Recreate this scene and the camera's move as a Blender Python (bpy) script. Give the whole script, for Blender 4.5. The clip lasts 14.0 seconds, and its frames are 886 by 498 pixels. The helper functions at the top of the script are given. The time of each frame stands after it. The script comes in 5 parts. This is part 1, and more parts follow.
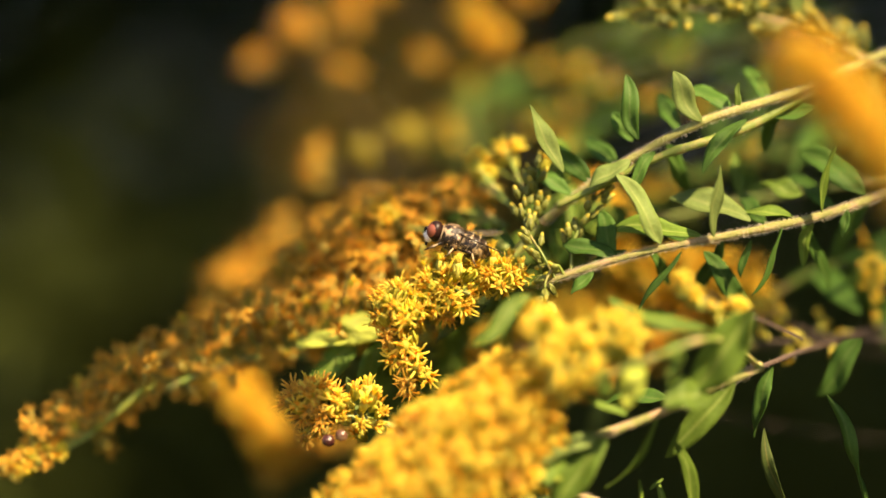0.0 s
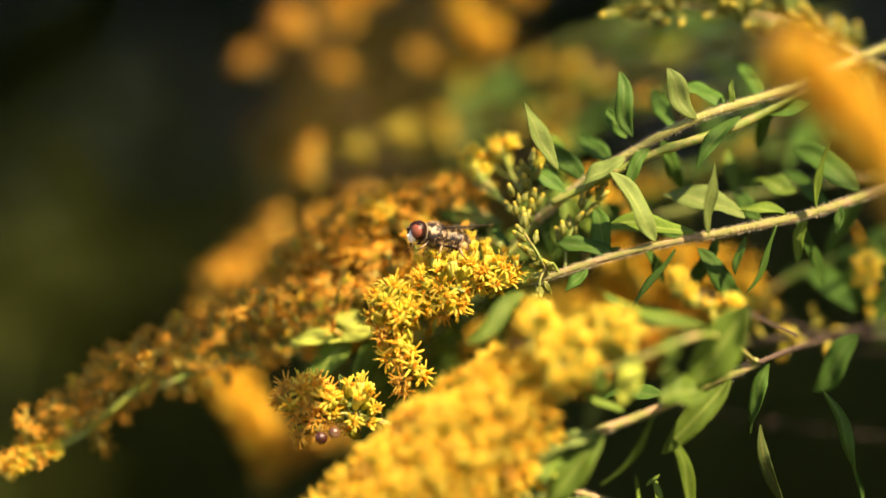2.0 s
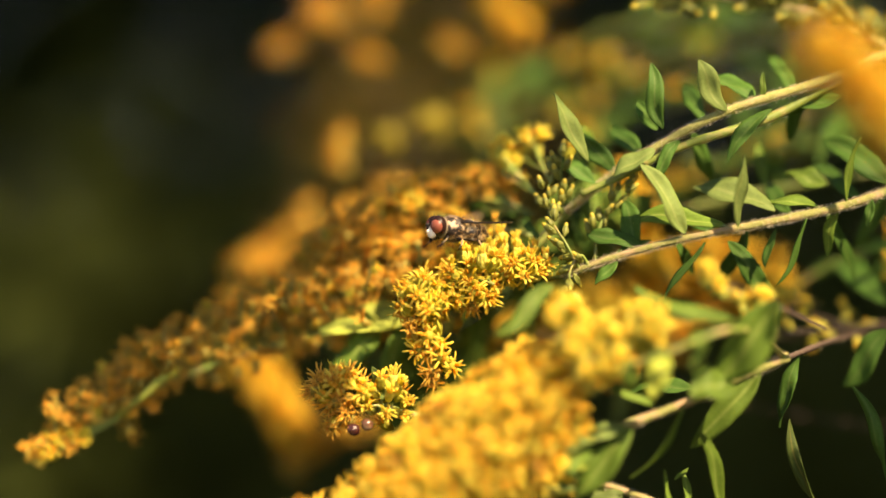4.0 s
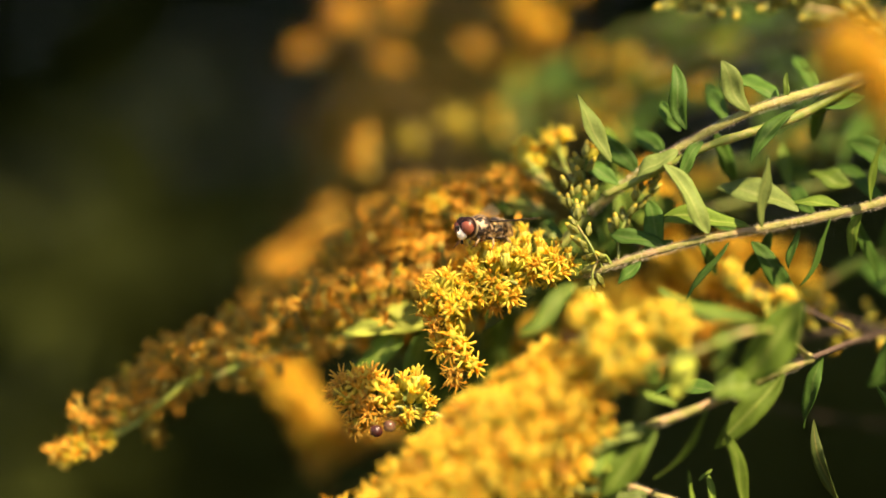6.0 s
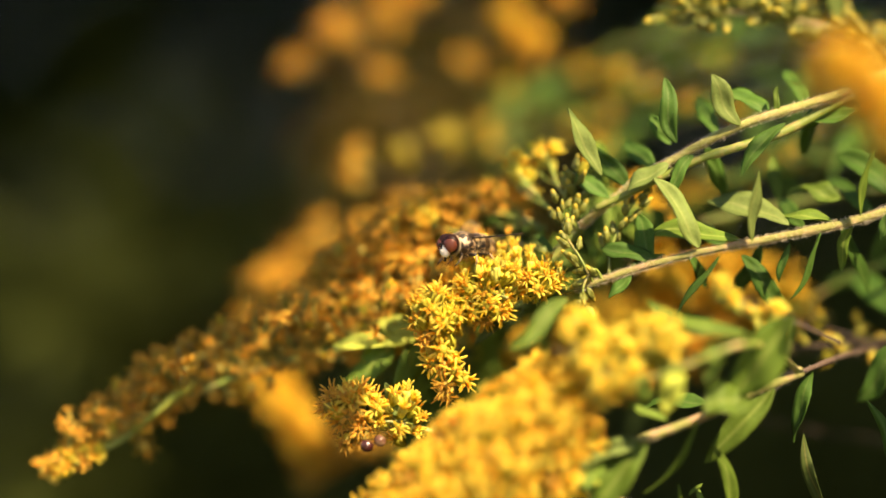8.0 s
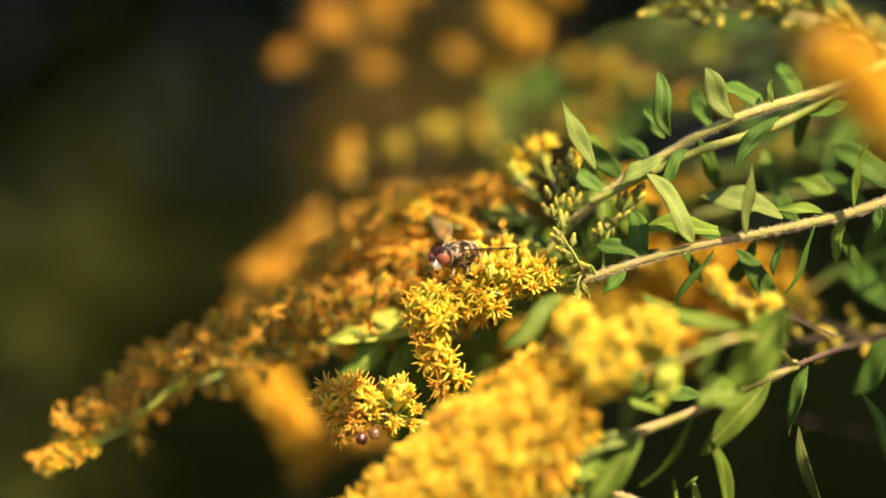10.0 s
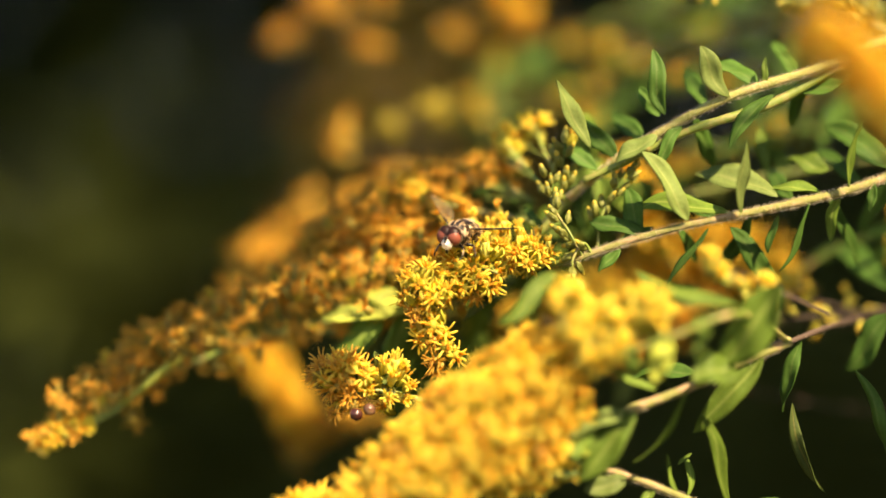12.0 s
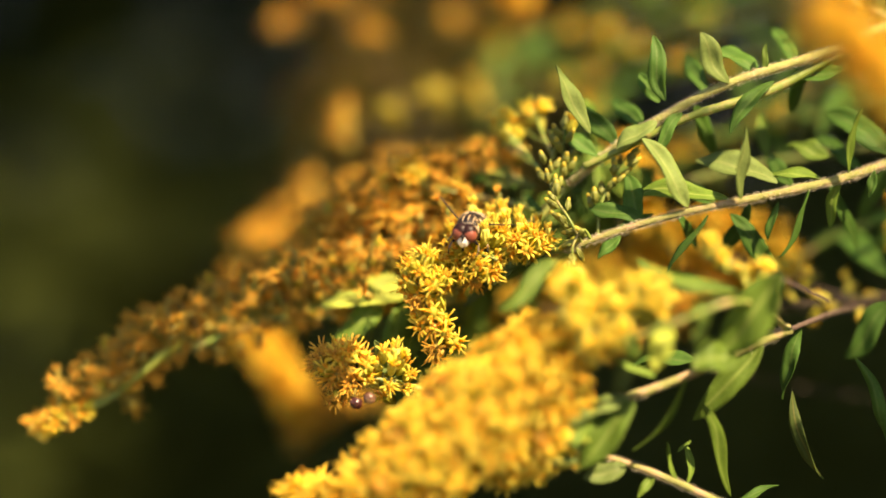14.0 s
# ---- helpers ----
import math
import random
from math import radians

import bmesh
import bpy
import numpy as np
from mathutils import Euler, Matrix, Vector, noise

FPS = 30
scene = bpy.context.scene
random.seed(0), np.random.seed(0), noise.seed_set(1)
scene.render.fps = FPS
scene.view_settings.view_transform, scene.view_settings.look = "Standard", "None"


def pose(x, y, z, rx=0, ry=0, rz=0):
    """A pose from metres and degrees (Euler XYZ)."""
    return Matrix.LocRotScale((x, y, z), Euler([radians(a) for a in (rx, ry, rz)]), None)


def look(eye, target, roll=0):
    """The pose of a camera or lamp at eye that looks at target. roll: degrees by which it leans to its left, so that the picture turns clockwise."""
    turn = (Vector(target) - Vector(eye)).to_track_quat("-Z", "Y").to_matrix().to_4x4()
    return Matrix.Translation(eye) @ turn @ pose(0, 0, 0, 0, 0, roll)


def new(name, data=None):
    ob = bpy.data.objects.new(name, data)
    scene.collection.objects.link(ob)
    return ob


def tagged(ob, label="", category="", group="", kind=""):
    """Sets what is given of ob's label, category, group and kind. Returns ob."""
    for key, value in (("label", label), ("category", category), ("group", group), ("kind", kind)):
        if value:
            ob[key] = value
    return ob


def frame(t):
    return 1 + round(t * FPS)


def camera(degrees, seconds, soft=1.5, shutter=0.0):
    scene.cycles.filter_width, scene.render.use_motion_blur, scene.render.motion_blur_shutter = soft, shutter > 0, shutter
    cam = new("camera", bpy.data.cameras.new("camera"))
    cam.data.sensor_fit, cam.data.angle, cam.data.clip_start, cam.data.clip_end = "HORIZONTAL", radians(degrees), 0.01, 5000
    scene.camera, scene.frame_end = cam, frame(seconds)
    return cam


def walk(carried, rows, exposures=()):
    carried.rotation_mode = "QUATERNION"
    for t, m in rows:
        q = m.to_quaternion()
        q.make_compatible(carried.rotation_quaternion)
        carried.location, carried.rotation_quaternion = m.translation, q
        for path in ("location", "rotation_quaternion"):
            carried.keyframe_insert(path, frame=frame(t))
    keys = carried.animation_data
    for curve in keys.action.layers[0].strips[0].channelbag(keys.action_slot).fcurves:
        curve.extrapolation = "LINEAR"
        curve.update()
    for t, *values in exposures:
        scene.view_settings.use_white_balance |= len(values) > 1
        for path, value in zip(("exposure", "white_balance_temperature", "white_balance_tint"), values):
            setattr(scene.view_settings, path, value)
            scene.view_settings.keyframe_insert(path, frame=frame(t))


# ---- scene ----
cam = camera(20, 14.0, soft=1.6)
cam.data.dof.use_dof = True
cam.data.dof.focus_distance = 0.4308
cam.data.dof.aperture_fstop = 2.65
EYE = (0, -0.43, 0.85)
PAN = [  # seconds, tilt, lean, pan in degrees
    (0, 90.000, -0.000, 0.000),
    (0.5, 90.033, -0.080, -0.035),
    (1, 89.930, -0.076, -0.122),
    (1.5, 89.935, -0.099, -0.202),
    (2, 89.943, 0.135, -0.127),
    (2.5, 89.804, -0.049, -0.048),
    (3, 89.689, -0.251, 0.146),
    (5.5, 89.785, -0.101, 1.025),
    (6, 89.758, -0.141, 1.076),
    (6.5, 89.841, -0.178, 1.040),
    (7, 90.011, 0.016, 0.973),
    (7.5, 90.040, -0.111, 0.908),
    (8, 90.063, -0.169, 0.861),
    (10.5, 89.789, -0.093, 0.678),
    (11, 89.610, -0.115, 0.626),
    (11.5, 89.496, -0.065, 0.594),
    (12, 89.430, -0.046, 0.604),
    (12.5, 89.290, -0.103, 0.602),
    (13, 89.211, -0.125, 0.666),
    (13.5, 89.201, -0.023, 0.647),
    (14, 89.107, -0.146, 0.600),
]
walk(cam, [(t, pose(*EYE, rx, ry, rz)) for t, rx, ry, rz in PAN], exposures=[(0, 1.84, 7600, 14), (5.5, 1.77, 7600, 14), (8, 1.84, 7600, 14), (10.5, 1.93, 7600, 14), (14, 1.91, 7600, 14)])

# ---- light: low warm sun over the viewer's shoulder, clear sky ----
SUN_AZ, SUN_EL = radians(140), radians(46)       # bearing clockwise from +y, height
world = bpy.data.worlds.new("sky")
scene.world = world
world.use_nodes = True
wn = world.node_tree.nodes
sky = wn.new("ShaderNodeTexSky")
sky.sky_type, sky.sun_disc = "NISHITA", False
sky.sun_elevation, sky.sun_rotation = SUN_EL, SUN_AZ
world.node_tree.links.new(sky.outputs[0], wn["Background"].inputs[0])
wn["Background"].inputs[1].default_value = 0.058
sun = new("sun", bpy.data.lights.new("sun", "SUN"))
sun.data.energy, sun.data.angle, sun.data.color = 4.3, radians(0.6), (1.0, 0.83, 0.58)
TO_SUN = Vector((math.sin(SUN_AZ) * math.cos(SUN_EL), math.cos(SUN_AZ) * math.cos(SUN_EL), math.sin(SUN_EL)))
sun.matrix_world = look(TO_SUN * 20 + Vector((0, 0, 0.85)), (0, 0, 0.85))


# ---- materials ----
def material(name, colour, rough=0.6, vary=0.25, scale=300.0, see=0.0, see_colour=None, bump=0.1, island=False, spec=0.4, patch=None):
    """A Principled surface whose colour varies at two scales and from piece to piece; see: share of light let through."""
    m = bpy.data.materials.new(name)
    m.use_nodes = True
    t = m.node_tree
    n, l = t.nodes, t.links
    b = n["Principled BSDF"]
    b.inputs["Roughness"].default_value = rough
    b.inputs["Specular IOR Level"].default_value = spec
    co = n.new("ShaderNodeTexCoord")
    fine, broad = n.new("ShaderNodeTexNoise"), n.new("ShaderNodeTexNoise")
    fine.inputs["Scale"].default_value, broad.inputs["Scale"].default_value = scale * 6, scale
    fine.inputs["Detail"].default_value = 4
    for q in (fine, broad):
        l.new(co.outputs["Object"], q.inputs["Vector"])
    rnd = n.new("ShaderNodeNewGeometry").outputs["Random Per Island"] if island else n.new("ShaderNodeObjectInfo").outputs["Random"]
    add = n.new("ShaderNodeMath")
    add.operation = "ADD"
    l.new(fine.outputs[0], add.inputs[0])
    l.new(broad.outputs[0], add.inputs[1])
    add2 = n.new("ShaderNodeMath")
    add2.operation = "ADD"
    l.new(add.outputs[0], add2.inputs[0])
    l.new(rnd, add2.inputs[1])
    rng = n.new("ShaderNodeMapRange")
    rng.inputs["From Min"].default_value, rng.inputs["From Max"].default_value = 0.6, 2.4
    rng.inputs["To Min"].default_value, rng.inputs["To Max"].default_value = 1 - vary, 1 + vary
    l.new(add2.outputs[0], rng.inputs["Value"])
    mul = n.new("ShaderNodeMix")
    mul.data_type, mul.blend_type = "RGBA", "MULTIPLY"
    mul.inputs["Factor"].default_value = 1
    if patch:
        pc, amount = patch
        pm, pr = n.new("ShaderNodeMix"), n.new("ShaderNodeMapRange")
        pm.data_type = "RGBA"
        pr.inputs["From Min"].default_value, pr.inputs["From Max"].default_value = 0.62 - amount, 0.66
        l.new(broad.outputs[0], pr.inputs["Value"])
        l.new(pr.outputs[0], pm.inputs["Factor"])
        pm.inputs["A"].default_value, pm.inputs["B"].default_value = (*colour, 1), (*pc, 1)
        l.new(pm.outputs["Result"], mul.inputs["A"])
    else:
        mul.inputs["A"].default_value = (*colour, 1)
    l.new(rng.outputs[0], mul.inputs["B"])
    l.new(mul.outputs["Result"], b.inputs["Base Color"])
    if bump:
        bp = n.new("ShaderNodeBump")
        bp.inputs["Strength"].default_value, bp.inputs["Distance"].default_value = bump, 0.0003
        l.new(fine.outputs[0], bp.inputs["Height"])
        l.new(bp.outputs[0], b.inputs["Normal"])
    if see:
        tr, mx = n.new("ShaderNodeBsdfTranslucent"), n.new("ShaderNodeMixShader")
        mul2 = n.new("ShaderNodeMix")
        mul2.data_type, mul2.blend_type = "RGBA", "MULTIPLY"
        mul2.inputs["Factor"].default_value = 1
        mul2.inputs["A"].default_value = (*(see_colour or colour), 1)
        l.new(rng.outputs[0], mul2.inputs["B"])
        l.new(mul2.outputs["Result"], tr.inputs["Color"])
        mx.inputs[0].default_value = see
        l.new(b.outputs[0], mx.inputs[1])
        l.new(tr.outputs[0], mx.inputs[2])
        l.new(mx.outputs[0], n["Material Output"].inputs["Surface"])
    return m


def leaf_material(name, colour, vein, see=0.3):
    """Leaf blade: paler midrib and faint side veins along the blade's own coordinates."""
    m = material(name, colour, 0.6, 0.42, 320, see, tuple(min(1, c * 1.5) for c in colour), 0.25, spec=0.16)
    t = m.node_tree
    n, l = t.nodes, t.links
    mul = next(q for q in n if q.bl_idname == "ShaderNodeMix")
    uv, sep = n.new("ShaderNodeUVMap"), n.new("ShaderNodeSeparateXYZ")
    l.new(uv.outputs[0], sep.inputs[0])
    ab = n.new("ShaderNodeMath")
    ab.operation = "ABSOLUTE"
    l.new(sep.outputs[0], ab.inputs[0])
    rib = n.new("ShaderNodeMapRange")
    rib.inputs["From Min"].default_value, rib.inputs["From Max"].default_value = 0.16, 0.04
    l.new(ab.outputs[0], rib.inputs["Value"])
    wave = n.new("ShaderNodeTexWave")
    wave.inputs["Scale"].default_value, wave.inputs["Distortion"].default_value = 0.9, 1.5
    wave.bands_direction = "X"
    l.new(uv.outputs[0], wave.inputs["Vector"])
    w2 = n.new("ShaderNodeMath")
    w2.operation = "MULTIPLY"
    w2.inputs[1].default_value = 0.16
    l.new(wave.outputs["Fac"], w2.inputs[0])
    mx = n.new("ShaderNodeMath")
    mx.operation = "MAXIMUM"
    l.new(rib.outputs[0], mx.inputs[0])
    l.new(w2.outputs[0], mx.inputs[1])
    blend = n.new("ShaderNodeMix")
    blend.data_type = "RGBA"
    l.new(mx.outputs[0], blend.inputs["Factor"])
    blend.inputs["A"].default_value, blend.inputs["B"].default_value = (*colour, 1), (*vein, 1)
    l.new(blend.outputs["Result"], mul.inputs["A"])
    return m


PETAL = material("petal_yellow", (0.93, 0.80, 0.16), 0.55, 0.14, 500, 0.62, (0.97, 0.82, 0.17), 0.05, patch=((0.92, 0.62, 0.05), 0.08), spec=0.15)
PETAL_PALE = material("petal_opening", (0.93, 0.81, 0.15), 0.5, 0.12, 500, 0.5, (0.94, 0.80, 0.14), 0.05, spec=0.15)
PETALS = material("petal_yellow_massed", (0.90, 0.68, 0.10), 0.5, 0.25, 300, 0.5, (0.92, 0.66, 0.08), 0, island=True, patch=((0.74, 0.36, 0.04), 0.12), spec=0.15)
DISC = material("disc_floret", (0.88, 0.50, 0.045), 0.5, 0.25, 500, 0.5, (0.9, 0.50, 0.045), 0.05)
# Orange-brown head colours: the tone of shaded blooms is put into them.
PETAL_SHADE = material("petal_shade_orange", (0.87, 0.56, 0.10), 0.6, 0.3, 400, 0.5, (0.88, 0.54, 0.07), 0.05, patch=((0.70, 0.40, 0.07), 0.12), spec=0.1)
PETALS_SHADE = material("petal_shade_orange_massed", (0.86, 0.56, 0.09), 0.6, 0.3, 300, 0.5, (0.86, 0.53, 0.065), 0, island=True, patch=((0.52, 0.27, 0.06), 0.12), spec=0.1)
DISC_SHADE = material("disc_shade_brown", (0.72, 0.38, 0.05), 0.6, 0.3, 500, 0.3)
CUP_SHADE = material("calyx_olive", (0.40, 0.30, 0.05), 0.6, 0.3, 500, 0.2)
PALE = material("bud_tip_yellow", (0.54, 0.44, 0.06), 0.45, 0.2, 500, 0.35)
CUP = material("calyx_green", (0.50, 0.46, 0.06), 0.55, 0.3, 500, 0.4, (0.55, 0.50, 0.06), spec=0.15)
PEG_CUP = material("calyx_yellow", (0.72, 0.66, 0.12), 0.5, 0.2, 500, 0.3)
BUD = material("bud_green", (0.20, 0.22, 0.045), 0.5, 0.3, 500, 0.25, patch=((0.28, 0.27, 0.05), 0.12))
STALK = material("stalk_green", (0.16, 0.21, 0.04), 0.5, 0.3, 300, 0, patch=((0.30, 0.24, 0.09), 0.1))
STEM = material("stem_tan_green", (0.30, 0.30, 0.10), 0.8, 0.5, 300, 0, bump=0.7, patch=((0.38, 0.26, 0.15), 0.14), spec=0.15)
# Dusky brown for stems behind, with their shade put into the colour.
STEM_SHADE = material("stem_dusky_shade", (0.09, 0.06, 0.045), 0.65, 0.4, 260, 0, bump=0.5)
HAIR = material("stem_hair", (0.85, 0.78, 0.6), 0.6, 0.2, 500, 0.5, bump=0)
LEAF = leaf_material("leaf_green", (0.10, 0.17, 0.022), (0.21, 0.28, 0.06))
# Pale and deep greens partly carry sunlit and shaded leaves in their colour.
LEAF_PALE = leaf_material("leaf_pale_green", (0.135, 0.19, 0.05), (0.20, 0.245, 0.075))
LEAF_DARK = leaf_material("leaf_deep_green", (0.055, 0.125, 0.020), (0.10, 0.17, 0.04))
# Bract green made extra pale: sunlight is put into the colour.
BRACT_LIT = leaf_material("bract_lit_green", (0.38, 0.43, 0.075), (0.42, 0.44, 0.09), 0.4)
# Drying-leaf green, darkened so that it also carries shade on leaves behind.
LEAF_DRY_SHADE = leaf_material("leaf_drying_shade", (0.045, 0.07, 0.014), (0.11, 0.11, 0.03), 0.12)
# Dim brown for far heads, with their shade put into the colour.
PETALS_SHADE_BROWN = material("petal_shade_brown_massed", (0.36, 0.22, 0.05), 0.7, 0.35, 120, 0.3, bump=0, island=True, spec=0.05, patch=((0.22, 0.17, 0.05), 0.12))
WEED = material("thicket_leaf", (0.042, 0.053, 0.011), 0.7, 0.5, 30, 0.25, bump=0, island=True, spec=0.08)
# Near-black green: part of the enclosed deep shade is in this colour.
HEDGE = material("hedge_leaf_shade", (0.015, 0.021, 0.004), 0.8, 0.5, 6, 0.2, bump=0, island=True, spec=0.02)
BARK = material("bark", (0.12, 0.09, 0.06), 0.85, 0.4, 40, bump=0.6)
SOIL = material("ground_soil", (0.06, 0.05, 0.03), 0.9, 0.5, 14, 0, bump=0.5, patch=((0.045, 0.06, 0.02), 0.16))


# ---- shapes ----
def finish(name, verts, faces, mats, parent=None, label="", idx=None, smooth=True, uvs=None):
    me = bpy.data.meshes.new(name)
    me.from_pydata([tuple(v) for v in verts], [], faces)
    for m in mats:
        me.materials.append(m)
    if idx:
        me.polygons.foreach_set("material_index", idx)
    me.polygons.foreach_set("use_smooth", [smooth] * len(faces))
    if uvs:
        lay = me.uv_layers.new(name="UVMap")
        for lp in me.loops:
            lay.data[lp.index].uv = uvs[lp.vertex_index]
    ob = new(name, me)
    if parent:
        ob.parent = parent
    return tagged(ob, label) if label else ob


class Bag:
    """Vertices and faces gathered for one mesh."""

    def __init__(self):
        self.v, self.f, self.m = [], [], []

    def add(self, v, f, mat=0):
        o = len(self.v)
        self.v += v
        self.f += [tuple(i + o for i in q) for q in f]
        self.m += [mat] * len(f)

    def tube(self, pts, radii, sides=6, mat=0, flat=1.0, up=None):
        v, f = [], []
        n = len(pts)
        ref = Vector(up) if up else Vector((0.31, -0.2, 0.93))
        for i, p in enumerate(pts):
            t = (pts[min(i + 1, n - 1)] - pts[max(i - 1, 0)]).normalized()
            a = t.cross(ref)
            a = a.normalized() if a.length > 1e-6 else t.orthogonal().normalized()
            b = a.cross(t).normalized()
            r = radii[i] if not isinstance(radii, float) else radii
            for k in range(sides):
                an = 2 * math.pi * k / sides
                v.append(p + a * (r * math.cos(an)) + b * (r * flat * math.sin(an)))
        for i in range(n - 1):
            for k in range(sides):
                k2 = (k + 1) % sides
                f.append((i * sides + k, i * sides + k2, (i + 1) * sides + k2, (i + 1) * sides + k))
        f += [tuple(range(sides))[::-1], tuple((n - 1) * sides + k for k in range(sides))]
        self.add(v, f, mat)

    def ball(self, c, r, mat=0, rings=8, sides=12, rot=None, power=1.0):
        v, f = [], []
        R = rot.to_3x3() if rot else Matrix.Identity(3)
        for i in range(rings + 1):
            th = math.pi * i / rings
            for k in range(sides):
                ph = 2 * math.pi * k / sides
                v.append(Vector(c) + R @ Vector((r[0] * math.cos(th), r[1] * math.sin(th) ** power * math.cos(ph), r[2] * math.sin(th) ** power * math.sin(ph))))
        for i in range(rings):
            for k in range(sides):
                k2 = (k + 1) % sides
                f.append((i * sides + k, (i + 1) * sides + k, (i + 1) * sides + k2, i * sides + k2))
        self.add(v, f, mat)

    def made(self, name, mats, parent=None, label="", smooth=True):
        return finish(name, self.v, self.f, mats, parent, label, self.m, smooth)


def curve(pts, per=6):
    """A smooth line through the points (Catmull-Rom)."""
    p = [Vector(q) for q in pts]
    if len(p) == 2:
        return [p[0].lerp(p[1], i / per) for i in range(per + 1)]
    e = [2 * p[0] - p[1], *p, 2 * p[-1] - p[-2]]
    out = []
    for i in range(1, len(e) - 2):
        a, b, c, d = e[i - 1:i + 3]
        for k in range(per):
            s = k / per
            out.append(0.5 * (2 * b + (c - a) * s + (2 * a - 5 * b + 4 * c - d) * s * s + (3 * b - a - 3 * c + d) * s ** 3))
    return out + [p[-1]]


def along(line, s):
    x = s * (len(line) - 1)
    i = min(int(x), len(line) - 2)
    return line[i].lerp(line[i + 1], x - i), (line[i + 1] - line[i]).normalized()


def plant(name, label, category="goldenrod"):
    return tagged(new(name), label, category, "goldenrod plumes")


def stem(parent, pts, r0, r1, hairs=0, name="stem", mat=None, seed=1, per=7):
    """A tapered stalk with nodes, and fine bristles on it."""
    line = curve(pts, per)
    rnd = random.Random(seed)
    bag = Bag()
    n = len(line)
    radii = [r0 + (r1 - r0) * i / (n - 1) for i in range(n)]
    radii = [r * (1 + 0.12 * (i % 9 == 0) + rnd.uniform(-0.05, 0.05)) for i, r in enumerate(radii)]
    bag.tube(line, radii, 10)
    ob = bag.made(name, [mat or STEM], parent)
    if hairs:
        hb = Bag()
        for _ in range(hairs):
            s = rnd.random()
            p, t = along(line, s)
            d = Vector((rnd.gauss(0, 1), rnd.gauss(0, 1), rnd.gauss(0, 1)))
            d = (d - t * d.dot(t)).normalized()
            r = r0 + (r1 - r0) * s
            L = rnd.uniform(0.0002, 0.0007)
            a = p + d * r * 0.9
            hb.tube([a, a + d * L * 0.6 + t * rnd.uniform(-0.1, 0.2) * L, a + d * L + t * rnd.uniform(-0.3, 0.4) * L], [0.000022, 0.000016, 0.000007], 3)
        tagged(hb.made("down", [HAIR], ob, "fine pale bristles"), kind="stuff")
    return line


def leaf(parent, base, tip, width, bulge=(0, 0, 0), face=(0, -1, 0.4), mat=None, fold=0.34, twist=0.0, label=""):
    """A lance-shaped blade from base to tip, bowed by bulge, its upper side towards face."""
    a, c = Vector(base), Vector(tip)
    length = (c - a).length
    m = (a + c) / 2 + Vector(bulge)
    rnd = random.Random(int((a.x + 3 * a.z + 7 * c.x) * 1e6))
    turn, curl, phase, snake = rnd.uniform(-0.7, 0.7), rnd.uniform(0.0, 0.2), rnd.uniform(0, 6), rnd.uniform(-0.045, 0.045)
    N, across = 16, (-1, -0.55, 0, 0.55, 1)
    v, uv, f = [], [], []
    for layer in (0, 1):
        for i in range(N + 1):
            s = i / N
            p = a * (1 - s) ** 2 + m * (2 * s * (1 - s)) + c * s * s
            t = ((m - a) * (1 - s) + (c - m) * s).normalized()
            p = p - Vector(face).normalized() * (curl * length * s ** 2.5)
            fc = Matrix.Rotation((twist + turn) * s, 3, t) @ Vector(face)
            side = t.cross(fc).normalized()
            nr = side.cross(t).normalized()
            p = p + side * (snake * length * math.sin(6.0 * s))
            w = width * 0.46 * (0.06 * (1 - s) + max(s, 1e-4) ** 0.8 * (1 - s) ** 0.78 / 0.334)
            if i == N:
                w = width * 0.01
            for u in across:
                ser = 1 + (0.04 * (i % 2) + rnd.uniform(-0.03, 0.03)) * (abs(u) == 1) + 0.10 * math.sin(6 * s + phase + 2.2 * u)
                lift = fold * w * abs(u) + 0.2 * w * math.sin(9 * s + 2 * u + phase)
                v.append(p + side * (u * w * ser) + nr * (lift - layer * 0.00022 * (1.4 - abs(u))))
                uv.append((u, s * length / width * 2))
    row = len(across)
    half = (N + 1) * row
    for i in range(N):
        for k in range(row - 1):
            q = (i * row + k, i * row + k + 1, (i + 1) * row + k + 1, (i + 1) * row + k)
            f += [q, tuple(x + half for x in q[::-1])]
        for k in (0, row - 1):
            q = (i * row + k, (i + 1) * row + k, (i + 1) * row + k + half, i * row + k + half)
            f.append(q if k == 0 else q[::-1])
    return finish("leaf", v, f, [mat or LEAF], parent, label, None, True, uv)


